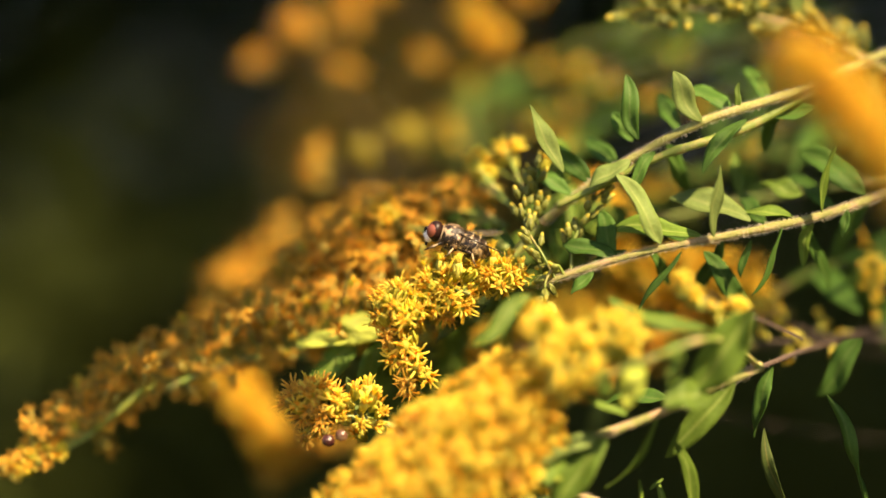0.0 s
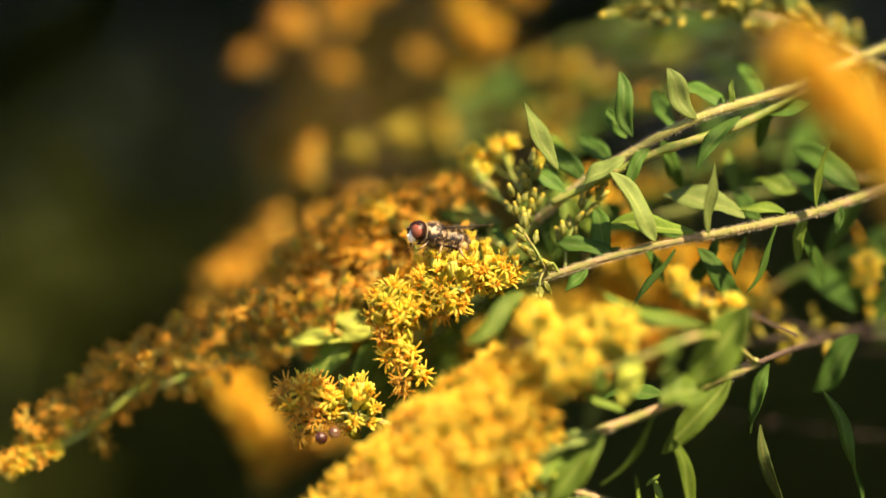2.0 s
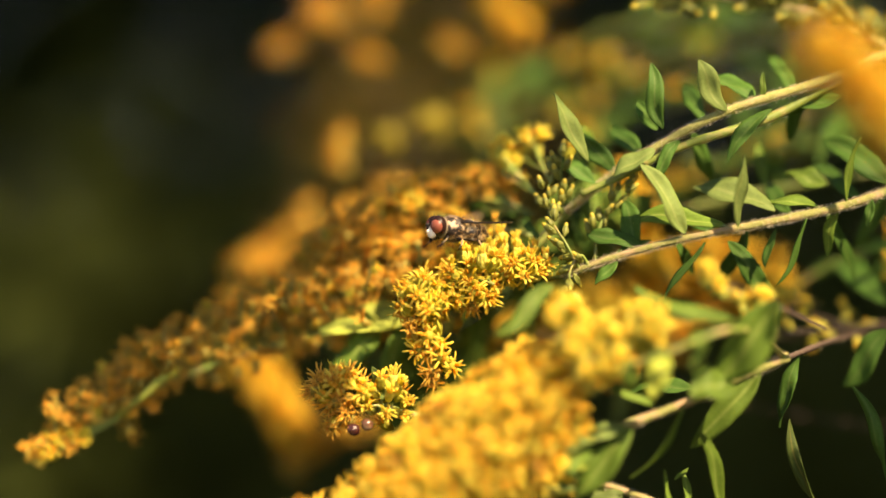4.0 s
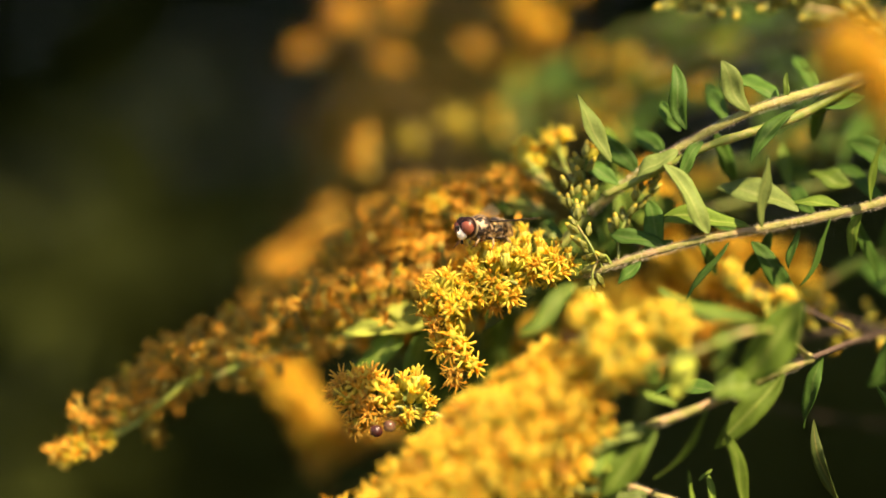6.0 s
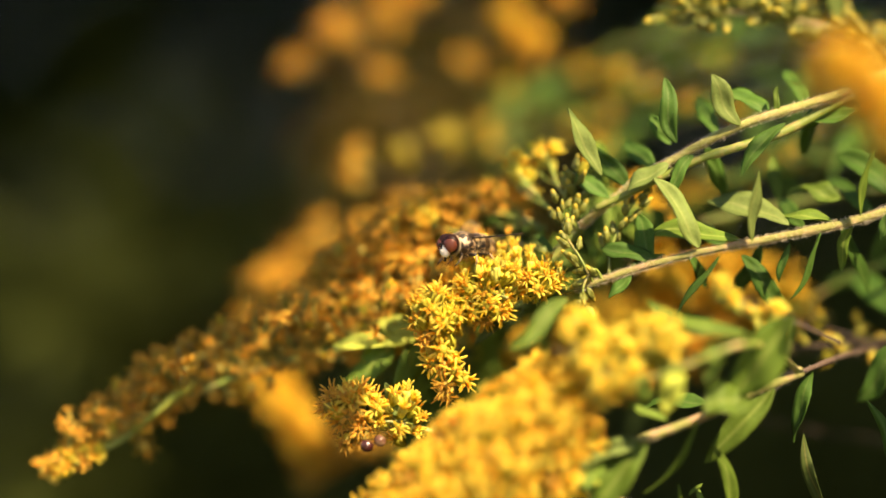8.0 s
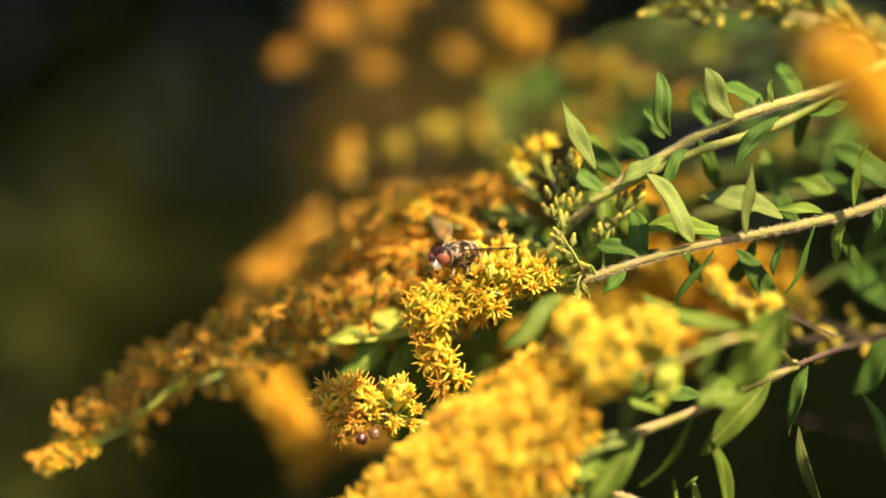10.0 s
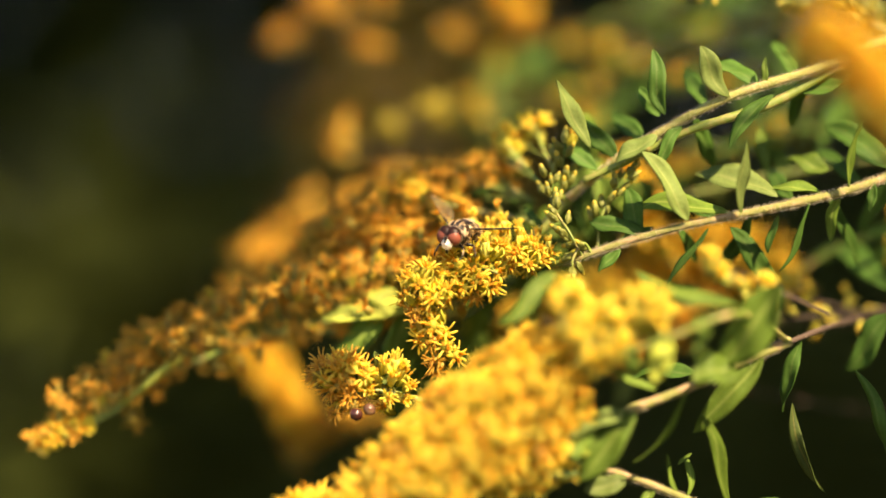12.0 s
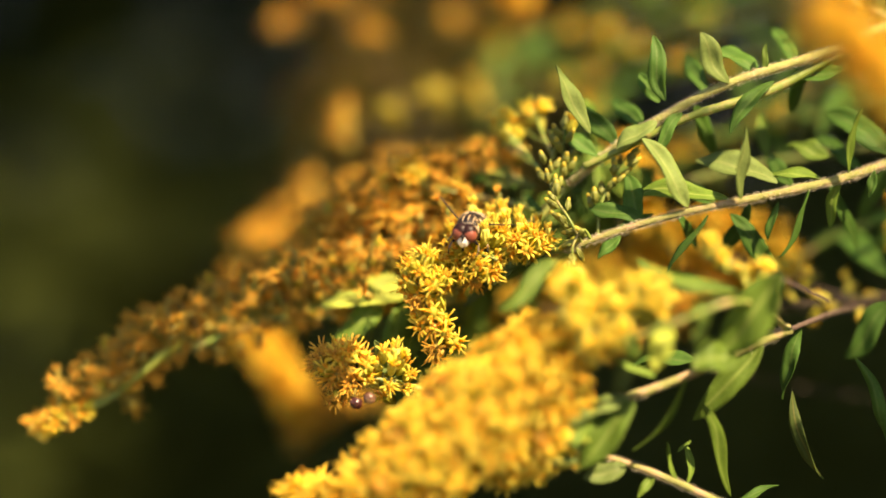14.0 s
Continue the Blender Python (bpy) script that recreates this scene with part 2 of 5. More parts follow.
def head_mesh(seed, openness=1.0, rays=10, cup=None, slim=1.0, petal=None, disc=None, fine=1.0):
    """One flower head on its calyx: (florets mesh, calyx mesh), axis +z, about 4.5 mm tall."""
    rnd = random.Random(seed)
    fl, cu = Bag(), Bag()
    Z = Vector((0, 0, 1))
    cu.tube([Z * h for h in (0, 0.0004, 0.0013, 0.0022, 0.0027)], [0.00025, 0.0006 * slim, 0.00085 * slim, 0.0008 * slim, 0.0009 * slim], 8)
    for k in range(6):
        an = k * 1.05 + rnd.random()
        o = Vector((math.cos(an), math.sin(an), 0))
        cu.tube([o * 0.0006 * slim + Z * 0.0006, o * 0.00092 * slim + Z * 0.0015, o * 0.00095 * slim + Z * 0.0028], [0.0003, 0.0003, 0.00005], 4, flat=0.4)
    for k in range(rays):
        an = 2 * math.pi * k / rays + rnd.uniform(-0.3, 0.3)
        o = Vector((math.cos(an), math.sin(an), 0))
        el = radians(72 - 58 * openness + rnd.uniform(-20, 20))
        L = rnd.uniform(0.0014, 0.0022)
        d = o * math.cos(el) + Z * math.sin(el)
        d2 = o * math.cos(el - 0.5) + Z * math.sin(el - 0.5)
        p = o * 0.0005 + Z * 0.0025
        w = 0.000205 * fine * rnd.uniform(0.8, 1.2)
        fl.tube([p, p + d * L * 0.3, p + d * L * 0.6, p + d * L * 0.6 + d2 * L * 0.27, p + d * L * 0.6 + d2 * L * 0.4], [w * 0.5, w * 0.85, w, w * 0.85, w * 0.3], 6, flat=0.3, up=Z)
    for k in range(7):
        an = rnd.uniform(0, 6.28)
        o = Vector((math.cos(an), math.sin(an), 0)) * rnd.uniform(0.00012, 0.00068)
        h = rnd.uniform(0.0005, 0.0012)
        b = o + Z * 0.0024
        c = b + Z * h + o * 0.5
        fl.tube([b, b + Z * h * 0.6 + o * 0.3, c], [0.00014, 0.00017, 0.00024], 5, 1)
        for q in range(4):
            a2 = an + q * 1.57 + rnd.random()
            e = Vector((math.cos(a2), math.sin(a2), 0.35))
            fl.tube([c, c + e * 0.0002, c + e * 0.00034], [0.00009, 0.00008, 0.00002], 4, 1)
        if k % 2:
            fl.tube([c, c + Z * rnd.uniform(0.0006, 0.0013) + o * 0.8 + Vector((rnd.gauss(0, 0.00015), rnd.gauss(0, 0.00015), 0))], [0.000085, 0.00007], 5)
    a, b = fl.made("flower_head", [petal or PETAL, disc or DISC]), cu.made("calyx", [cup or CUP])
    pair = (a.data, b.data)
    bpy.data.objects.remove(a)
    bpy.data.objects.remove(b)
    return pair


def bud_mesh(seed, fat=1.0):
    rnd = random.Random(seed)
    bd, tp = Bag(), Bag()
    Z = Vector((0, 0, 1))
    bd.tube([Z * h for h in (0, 0.0004, 0.0012, 0.0021, 0.0027)], [0.0002, 0.00042 * fat, 0.00058 * fat, 0.00056 * fat, 0.00046 * fat], 8)
    for k in range(5):
        an = k * 1.26 + rnd.random()
        o = Vector((math.cos(an), math.sin(an), 0))
        bd.tube([o * 0.0004 * fat + Z * 0.0005, o * 0.00066 * fat + Z * 0.0013, o * 0.0005 * fat + Z * 0.0024], [0.0002, 0.00022, 0.00005], 4, flat=0.4)
    tp.tube([Z * 0.0024, Z * 0.0029, Z * 0.0034, Z * 0.0036], [0.00044 * fat, 0.00043 * fat, 0.0003 * fat, 0.0001], 7)
    a, b = tp.made("bud_tip", [PALE]), bd.made("bud", [BUD])
    pair = (b.data, a.data)
    bpy.data.objects.remove(a)
    bpy.data.objects.remove(b)
    return pair


OPEN = [head_mesh(k, (1.0, 0.85, 1.1, 0.7, 0.95, 0.8)[k], 7 + k % 4) for k in range(6)]
PEG = [head_mesh(60 + k, -0.2, 8, PEG_CUP, 0.78, PETAL_PALE, None, 1.45) for k in range(3)]
HALF = [head_mesh(20 + k, 0.35, 7) for k in range(3)]
HEADS_SHADE = [head_mesh(80 + k, (1.0, 0.7, 0.4, 0.2)[k], 11, CUP_SHADE, 0.7, PETAL_SHADE, DISC_SHADE, 0.72) for k in range(4)]
BUDS = [bud_mesh(40 + k, (1.1, 1.35)[k % 2]) for k in range(3)]


def to_axis(p, d, size, spin):
    q = Vector(d).normalized().to_track_quat("Z", "Y")
    return Matrix.LocRotScale(p, q @ Euler((0, 0, spin)).to_quaternion(), (size,) * 3)


def put_head(parent, p, d, size, rnd, closed=0.0, half=0.2, peg=False, shade_share=0.0):
    """One head (or bud) with its lower part, as a piece of its plume."""
    r = rnd.random()
    if shade_share and rnd.random() < shade_share:
        up, low, names = *rnd.choice(HEADS_SHADE), ("flower_head", "calyx")
    elif peg:
        up, low, names = *rnd.choice(PEG), ("flower_head", "calyx")
    elif r < closed:
        up, low, names = *rnd.choice(BUDS), ("flower_bud", "bud_tip")
    else:
        up, low, names = *rnd.choice(HALF if r < closed + half else OPEN), ("flower_head", "calyx")
    ob = new(names[0], up)
    ob.parent, ob.matrix_basis = parent, to_axis(p, d, size, rnd.uniform(0, 6.28))
    ch = new(names[1], low)
    ch.parent = ob


def cluster(parent, root, centre, radii, count, aim=(0, -0.25, 1), closed=0.0, half=0.25, size=1.0, seed=1, lean=0.8, pegs=0.0, shade_share=0.0):
    """Heads over a rounded clump, each on a stalk that springs from root."""
    rnd = random.Random(seed)
    root, c, aim = Vector(root), Vector(centre), Vector(aim).normalized()
    bag = Bag()
    made = []
    tries = 0
    while len(made) < count and tries < count * 60:
        tries += 1
        n = Vector((rnd.gauss(0, 1), rnd.gauss(0, 1), rnd.gauss(0, 1))).normalized()
        n = (n + aim * 0.55).normalized()
        k = rnd.uniform(0.72, 1.0)
        p = c + Vector((n.x * radii[0], n.y * radii[1], n.z * radii[2])) * k
        if any((p - q).length < 0.0025 * size for q in made) and tries < count * 40:
            continue
        made.append(p)
        d = (n * lean + aim * 0.7 + Vector((rnd.gauss(0, 0.25), rnd.gauss(0, 0.25), rnd.gauss(0, 0.25)))).normalized()
        s = size * rnd.uniform(0.82, 1.12)
        b = p - d * 0.0032 * s
        put_head(parent, b, d, s, rnd, closed, half, rnd.random() < pegs, shade_share)
        spring = root.lerp(c - aim * radii[2] * 0.35, rnd.random() * 0.9)
        mid = spring.lerp(b, 0.6) - aim * 0.0006
        bag.tube(curve([spring, mid, b - d * 0.0002, b + d * 0.0003], 3), 0.00022, 5)
    bag.tube(curve([root, root.lerp(c, 0.5) - aim * 0.0008, c - aim * radii[2] * 0.35], 4), 0.00032, 6)
    tagged(bag.made("branchlet", [STALK], parent), kind="stuff")


def spike(parent, pts, count, size=1.0, closed=1.0, half=0.5, seed=1, spread=0.0013, r=0.0003, s0=0.12):
    """A short twig set with upright buds."""
    rnd = random.Random(seed)
    line = stem(parent, pts, r, r * 0.5, 0, "twig", STALK, seed)
    for k in range(count):
        p, t = along(line, s0 + (1 - s0) * k / max(1, count - 1))
        o = Vector((rnd.gauss(0, 1), rnd.gauss(0, 1), rnd.gauss(0, 1)))
        o = (o - t * o.dot(t)).normalized()
        d = (t * 0.9 + o * 0.7 + Vector((0, 0, 0.35))).normalized()
        put_head(parent, p + o * spread * rnd.uniform(0.3, 1), d, size * rnd.uniform(0.8, 1.1), rnd, closed, half)


def plume(parent, line, count, reach, up=(0, -0.1, 1), size=1.0, closed=0.05, half=0.3, seed=1, s0=0.0, s1=1.0, thin=0.35, side=0.8, shade_share=0.0):
    """Heads crowded along an arching axis, mostly on its upper side, on short branchlets."""
    rnd = random.Random(seed)
    bag = Bag()
    up = Vector(up).normalized()
    for k in range(count):
        s = s0 + (s1 - s0) * (k + rnd.random()) / count
        p, t = along(line, s)
        o = Vector((rnd.gauss(0, side), rnd.gauss(0, side), rnd.gauss(0, side))) + up * 0.9
        o = (o - t * o.dot(t) * 0.7).normalized()
        L = reach * (1 - (1 - thin) * max(0, (s - 0.35) / 0.65)) * rnd.uniform(0.25, 1.0)
        d = (o + up * 0.5 + t * rnd.uniform(-0.3, 0.6)).normalized()
        sz = size * rnd.uniform(0.8, 1.15)
        q = p + o * L + t * rnd.uniform(-0.2, 0.5) * L
        put_head(parent, q - d * 0.003 * sz, d, sz, rnd, closed, half, False, shade_share)
        bag.tube(curve([p, p + o * L * 0.5 + t * L * 0.1, q - d * 0.003 * sz], 3), 0.0002, 4)
    tagged(bag.made("branchlet", [STALK], parent), kind="stuff")


def sprays(parent, line, count, reach, seed=1, s0=0.0, s1=1.0, thin=0.4, each=7, up=(-0.45, -0.05, 1), shade_share=0.9):
    """Side twigs that stand up from an arching axis, each lined with heads towards its tip."""
    rnd = random.Random(seed)
    bag = Bag()
    for k in range(count):
        s = s0 + (s1 - s0) * (k + rnd.random()) / count
        p, t = along(line, s)
        d = (Vector(up) + Vector((rnd.gauss(0, 0.32), rnd.gauss(0, 0.3), rnd.gauss(0, 0.2)))).normalized()
        L = reach * (1 - (1 - thin) * s) * rnd.uniform(0.5, 0.95)
        tw = curve([p, p + d * L * 0.5 + t * L * 0.15, p + d * L], 4)
        bag.tube(tw, 0.0002, 4)
        n = max(2, int(each * L / reach))
        for i in range(n):
            q, v = along(tw, 0.35 + 0.65 * i / (n - 1))
            o = Vector((rnd.gauss(0, 1), rnd.gauss(0, 1), rnd.gauss(0.4, 1))).normalized()
            a = (v * 0.9 + o * 0.6).normalized()
            put_head(parent, q + o * 0.0008 - a * 0.001, a, rnd.uniform(0.55, 0.85), rnd, 0.0, 0.3, False, shade_share)
    tagged(bag.made("branchlet", [STALK], parent), kind="stuff")


def heaped(parent, line, radii, count, seed=1, size=1.12, aim=(0.3, -0.6, 0.7)):
    """A dense rounded heap of open heads round an axis, its outline set by the radii along it."""
    rnd = random.Random(seed)
    bag, aim, made = Bag(), Vector(aim).normalized(), []
    for k in range(count):
        for _ in range(12):
            s = rnd.random()
            p, t = along(line, s)
            x = s * (len(radii) - 1)
            i = min(int(x), len(radii) - 2)
            R = radii[i] + (radii[i + 1] - radii[i]) * (x - i)
            o = Vector((rnd.gauss(0, 1), rnd.gauss(0, 1), rnd.gauss(0, 1)))
            o = (o - t * o.dot(t) * 0.75).normalized() + aim * 0.45
            q = p + o.normalized() * R * rnd.uniform(0.74, 1.04)
            if all((q - w).length > 0.0021 for w in made):
                break
        made.append(q)
        d = (o * 0.9 + aim * 0.6 + Vector((rnd.gauss(0, 0.25), rnd.gauss(0, 0.25), rnd.gauss(0, 0.25)))).normalized()
        sz = size * rnd.uniform(0.85, 1.15)
        b = q - d * 0.003 * sz
        put_head(parent, b, d, sz, rnd, 0.02, 0.25, rnd.random() < 0.05, 0.08)
        bag.tube([p.lerp(b, 0.25), p.lerp(b, 0.7) - aim * 0.0004, b], [0.0003, 0.00024, 0.0002], 4)
    tagged(bag.made("branchlet", [STALK], parent), kind="stuff")


def massed(parent, line, count, reach, up=(0, -0.2, 1), size=1.0, seed=1, s0=0.0, s1=1.0, thin=0.4, side=0.9, label="crowded small yellow heads", mat=None):
    """The heads of a plume far out of focus, joined in one piece of foliage-like stuff."""
    rnd = random.Random(seed)
    bag, gb = Bag(), Bag()
    up = Vector(up).normalized()
    for k in range(count):
        s = s0 + (s1 - s0) * (k + rnd.random()) / count
        p, t = along(line, s)
        o = (Vector((rnd.gauss(0, side), rnd.gauss(0, side), rnd.gauss(0, side))) + up * 0.8).normalized()
        L = reach * (1 - (1 - thin) * max(0, (s - 0.35) / 0.65)) * rnd.uniform(0.3, 1.0)
        q = p + o * L
        d = (o + up * 0.5).normalized()
        z = size * rnd.uniform(0.8, 1.2)
        a = d.orthogonal().normalized()
        b = a.cross(d)
        for r in range(7):
            an = r * 0.9 + rnd.random()
            e = (a * math.cos(an) + b * math.sin(an)) * 0.9 + d * rnd.uniform(0.2, 0.9)
            bag.tube([q, q + e * 0.0012 * z, q + e * 0.0025 * z], [0.0003 * z, 0.00034 * z, 0.00008 * z], 4, flat=0.5)
        gb.tube([p, p.lerp(q, 0.6) - up * 0.0005, q - d * 0.0018 * z, q], [0.0002, 0.0002, 0.0008 * z, 0.0007 * z], 5)
    tagged(bag.made("flower_mass", [mat or PETALS], parent, label), kind="stuff")
    tagged(gb.made("calyx_mass", [CUP_SHADE if mat else CUP], parent), kind="stuff")


def leaf_mass(name, count, lo, hi, length, width, mat, seed, label, category, droop=0.3, thick=None):
    """A mass of small bent blades in a block of space: undergrowth that nobody could count."""
    g = np.random.default_rng(seed)
    lo, hi = np.array(lo), np.array(hi)
    c = lo + (hi - lo) * g.random((count, 3))
    if thick is not None:
        keep = thick(c)
        c = c[keep]
        count = len(c)
    d = g.normal(size=(count, 3))
    d[:, 2] = d[:, 2] * 0.6 - droop + 0.3
    d /= np.linalg.norm(d, axis=1)[:, None]
    e = g.normal(size=(count, 3))
    s = np.cross(d, e)
    s /= np.linalg.norm(s, axis=1)[:, None]
    nr = np.cross(s, d)
    L = length * g.uniform(0.5, 1.2, (count, 1))
    w = width * g.uniform(0.6, 1.2, (count, 1))
    pts = [c, c + d * L * 0.35 + s * w * 0.5 + nr * w * 0.15, c + d * L * 0.35 - s * w * 0.5 + nr * w * 0.15,
           c + d * L * 0.7 + s * w * 0.35 - nr * w * 0.1, c + d * L * 0.7 - s * w * 0.35 - nr * w * 0.1, c + d * L - nr * L * 0.15]
    v = np.stack(pts, 1).reshape(-1, 3)
    o = np.arange(count)[:, None] * 6
    f = np.concatenate([o + np.array([q]) for q in ((0, 1, 2, 2), (1, 3, 4, 2), (3, 5, 4, 4))]).tolist()
    f = [tuple(dict.fromkeys(q)) for q in f]
    me = bpy.data.meshes.new(name)
    me.from_pydata(v.tolist(), [], f)
    me.materials.append(mat)
    return tagged(new(name, me), label, category, kind="stuff")


# ---- ground ----
def build_ground():
    rnd = random.Random(5)
    v, f = [], []
    step = [-400, -120, -40, -12, -5, -2.5, -1.2, -0.6, 0, 0.6, 1.2, 2.5, 5, 12, 40, 120, 400]
    n = len(step)
    for y in step:
        for x in step:
            v.append((x, y, rnd.uniform(-0.03, 0.03) if max(abs(x), abs(y)) < 20 else 0))
    for j in range(n - 1):
        for i in range(n - 1):
            f.append((j * n + i, j * n + i + 1, (j + 1) * n + i + 1, (j + 1) * n + i))
    tagged(finish("ground", v, f, [SOIL]), "dark weedy soil under the wildflowers", "ground", kind="structure")


build_ground()
leaf_mass("undergrowth", 26000, (-1.6, 0.35, 0.0), (1.6, 1.5, 1.25), 0.075, 0.016, WEED, 3, "shaded tangle of dark green weeds", "undergrowth",
          thick=lambda c: c[:, 2] < 0.52 + 0.40 * np.clip((c[:, 1] - 0.3) / 0.8, 0, 1))
leaf_mass("hedge", 60000, (-3.6, 2.2, 0.0), (3.6, 3.4, 2.8), 0.12, 0.06, HEDGE, 4, "tall hedge with deep shade in its leaf colour", "hedge",
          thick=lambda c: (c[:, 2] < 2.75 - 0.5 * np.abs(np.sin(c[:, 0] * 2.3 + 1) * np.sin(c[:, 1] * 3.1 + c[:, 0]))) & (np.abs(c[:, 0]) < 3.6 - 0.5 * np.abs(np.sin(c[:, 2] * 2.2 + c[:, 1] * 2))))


def build_shade_shrub():
    """An unseen tall shrub, added to keep the sun off the weeds behind the flowers."""
    g = tagged(new("shrub"), "unseen tall leafy shrub added to shade the weeds", "shrub")
    rnd = random.Random(12)
    for k in range(7):
        b = Bag()
        x, y = 1.9 + rnd.uniform(-0.1, 0.1), -0.3 + rnd.uniform(-0.1, 0.1)
        line = curve([(x, y, -0.02), (x + rnd.uniform(-0.2, 0.2), y + rnd.uniform(-0.4, 0.4), 0.9), (x + rnd.uniform(-0.3, 0.4), y + rnd.uniform(-1, 1), 2.2), (x + rnd.uniform(-0.3, 0.5), y + rnd.uniform(-1.6, 1.2), 4.6)])
        b.tube(line, [0.03 * (1 - 0.8 * i / len(line)) for i in range(len(line))], 8)
        b.made("trunk", [BARK], g)
    # One side is cut along the sun's direction to set the shade's edge.
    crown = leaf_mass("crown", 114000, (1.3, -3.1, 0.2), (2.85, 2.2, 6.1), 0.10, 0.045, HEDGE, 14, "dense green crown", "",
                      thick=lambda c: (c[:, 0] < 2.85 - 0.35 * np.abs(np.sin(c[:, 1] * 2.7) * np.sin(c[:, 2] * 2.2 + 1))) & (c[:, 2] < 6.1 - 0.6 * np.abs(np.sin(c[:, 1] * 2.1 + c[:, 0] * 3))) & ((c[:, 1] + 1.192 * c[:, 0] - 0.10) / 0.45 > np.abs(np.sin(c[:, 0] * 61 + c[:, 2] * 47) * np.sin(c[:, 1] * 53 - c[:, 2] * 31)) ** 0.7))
    crown.parent = g


build_shade_shrub()


# blades that catch some light behind the plumes: place, how many
for k, (p, n) in enumerate((((-0.1107, 0.300, 0.8978), 3), ((-0.1156, 0.300, 0.8390), 76), ((-0.1000, 0.300, 0.8330), 70), ((-0.0737, 0.300, 0.8436), 34), ((-0.1222, 0.300, 0.7828), 60), ((-0.1041, 0.300, 0.7812), 60), ((-0.0745, 0.300, 0.7861), 70), ((-0.0236, 0.300, 0.8830), 20), ((-0.0910, 0.300, 0.8682), 14), ((0.0765, 0.3000, 0.7894), 36), ((0.1093, 0.3000, 0.7943), 36), ((0.0995, 0.3000, 0.8108), 26), ((0.1241, 0.3000, 0.7828), 30))):
    p = Vector(p)
    leaf_mass("weed_tuft", n, p - Vector((0.019, 0.03, 0.022)), p + Vector((0.019, 0.03, 0.022)), 0.04, 0.007, WEED, 200 + k, "loose tuft of olive-green weed blades", "weed")


# ---- plume with the fly: stem, leaves, flowering tip ----
def fly_branch():
    g = plant("goldenrod", "goldenrod stem with bright yellow flower tip and green lance leaves")
    stem(g, [(0.0935, 0.014, 0.8651), (0.0772, 0.008, 0.8597), (0.0649, 0.003, 0.8557), (0.0499, 0, 0.8525), (0.0373, 0, 0.8501), (0.0258, 0.001, 0.847), (0.0161, 0.001, 0.8438)], 0.00082, 0.0005, 4600)
    stem(g, [(0.0171, 0.001, 0.844), (0.0113, 0.005, 0.8431), (0.0035, 0.007, 0.8418), (-0.0043, 0.006, 0.8398), (-0.0074, 0.003, 0.8353), (-0.0057, 0.003, 0.8296), (-0.0038, 0.003, 0.8248)], 0.0006, 0.0003, 60, "branch", STALK)
    cluster(g, (0.0045, 0.001, 0.8423), (0.0019, 0.005, 0.8445), (0.0078, 0.0042, 0.0040), 40, seed=3, half=0.35, size=1.15, lean=1.0, pegs=0.08)
    cluster(g, (0.0112, 0.001, 0.8435), (0.0103, 0.003, 0.8452), (0.0048, 0.0035, 0.0028), 13, seed=4, half=0.5, closed=0.08, size=1.12, lean=1.0)
    cluster(g, (-0.0047, 0.001, 0.8399), (-0.0081, 0, 0.8399), (0.0048, 0.0046, 0.0048), 18, size=1.18, aim=(-0.4, -0.3, 0.8), seed=5, shade_share=0.12)
    cluster(g, (0.0016, 0.002, 0.8414), (0.0001, 0.004, 0.8405), (0.0064, 0.0037, 0.0036), 15, size=1.18, aim=(0, -0.9, 0.1), seed=8, shade_share=0.2)
    cluster(g, (-0.0074, 0.001, 0.8346), (-0.007, 0, 0.8337), (0.0034, 0.0025, 0.0035), 6, size=1.2, aim=(-0.2, -0.5, 0.3), seed=6, shade_share=0.15)
    cluster(g, (-0.0054, 0.001, 0.8293), (-0.0047, 0, 0.8277), (0.0034, 0.0023, 0.0045), 6, size=1.2, aim=(0.1, -0.6, -0.1), seed=7, shade_share=0.15)
    rnd = random.Random(9)
    for p, sz in (((0.0014, 0.005, 0.847), 1.0), ((0.0041, 0.004, 0.8464), 0.9), ((0.0067, 0.005, 0.8466), 1.0), ((0.0027, 0, 0.8449), 1.0), ((0.0086, 0.004, 0.8462), 0.9), ((-0.0004, 0.003, 0.8456), 0.9), ((-0.0016, 0.006, 0.846), 0.85), ((-0.0028, 0.005, 0.8452), 0.8), ((0.0005, 0.008, 0.8493), 0.95), ((0.0057, 0.008, 0.8485), 1.0), ((0.0034, 0.009, 0.8481), 0.9), ((0.0083, 0.008, 0.8477), 0.9), ((0.0117, 0.005, 0.8468), 0.8), ((0.0138, 0.004, 0.8456), 0.75)):
        put_head(g, Vector(p), Vector((rnd.gauss(0, 0.1), -0.12, 1)), sz, rnd, peg=True)
    spike(g, [(0.0195, 0.001, 0.8443), (0.017, 0, 0.8491), (0.0143, 0.005, 0.854), (0.0141, 0.006, 0.8594)], 15, 0.8, 1.0, seed=11, s0=0.25)
    spike(g, [(0.0209, 0.001, 0.8453), (0.0194, 0, 0.8472), (0.0175, -0.001, 0.8443), (0.0178, -0.001, 0.8409)], 9, 0.9, 0.9, seed=12)
    spike(g, [(0.0221, 0.004, 0.8462), (0.0226, 0.005, 0.8511), (0.0251, 0.006, 0.8565), (0.0278, 0.006, 0.8604)], 16, 0.78, 1.0, seed=13, s0=0.25)
    F = (0, -1, 0.3)
    leaf(g, (0.0372, -0.001, 0.8509), (0.0298, -0.003, 0.8628), 0.0041, (0.0014, 0, 0), (0.3, -1, 0.1), LEAF_PALE)
    leaf(g, (0.0443, 0, 0.8522), (0.0286, 0.002, 0.8546), 0.0039, (0, 0, 0.0014), (0, -0.7, 0.8), LEAF)
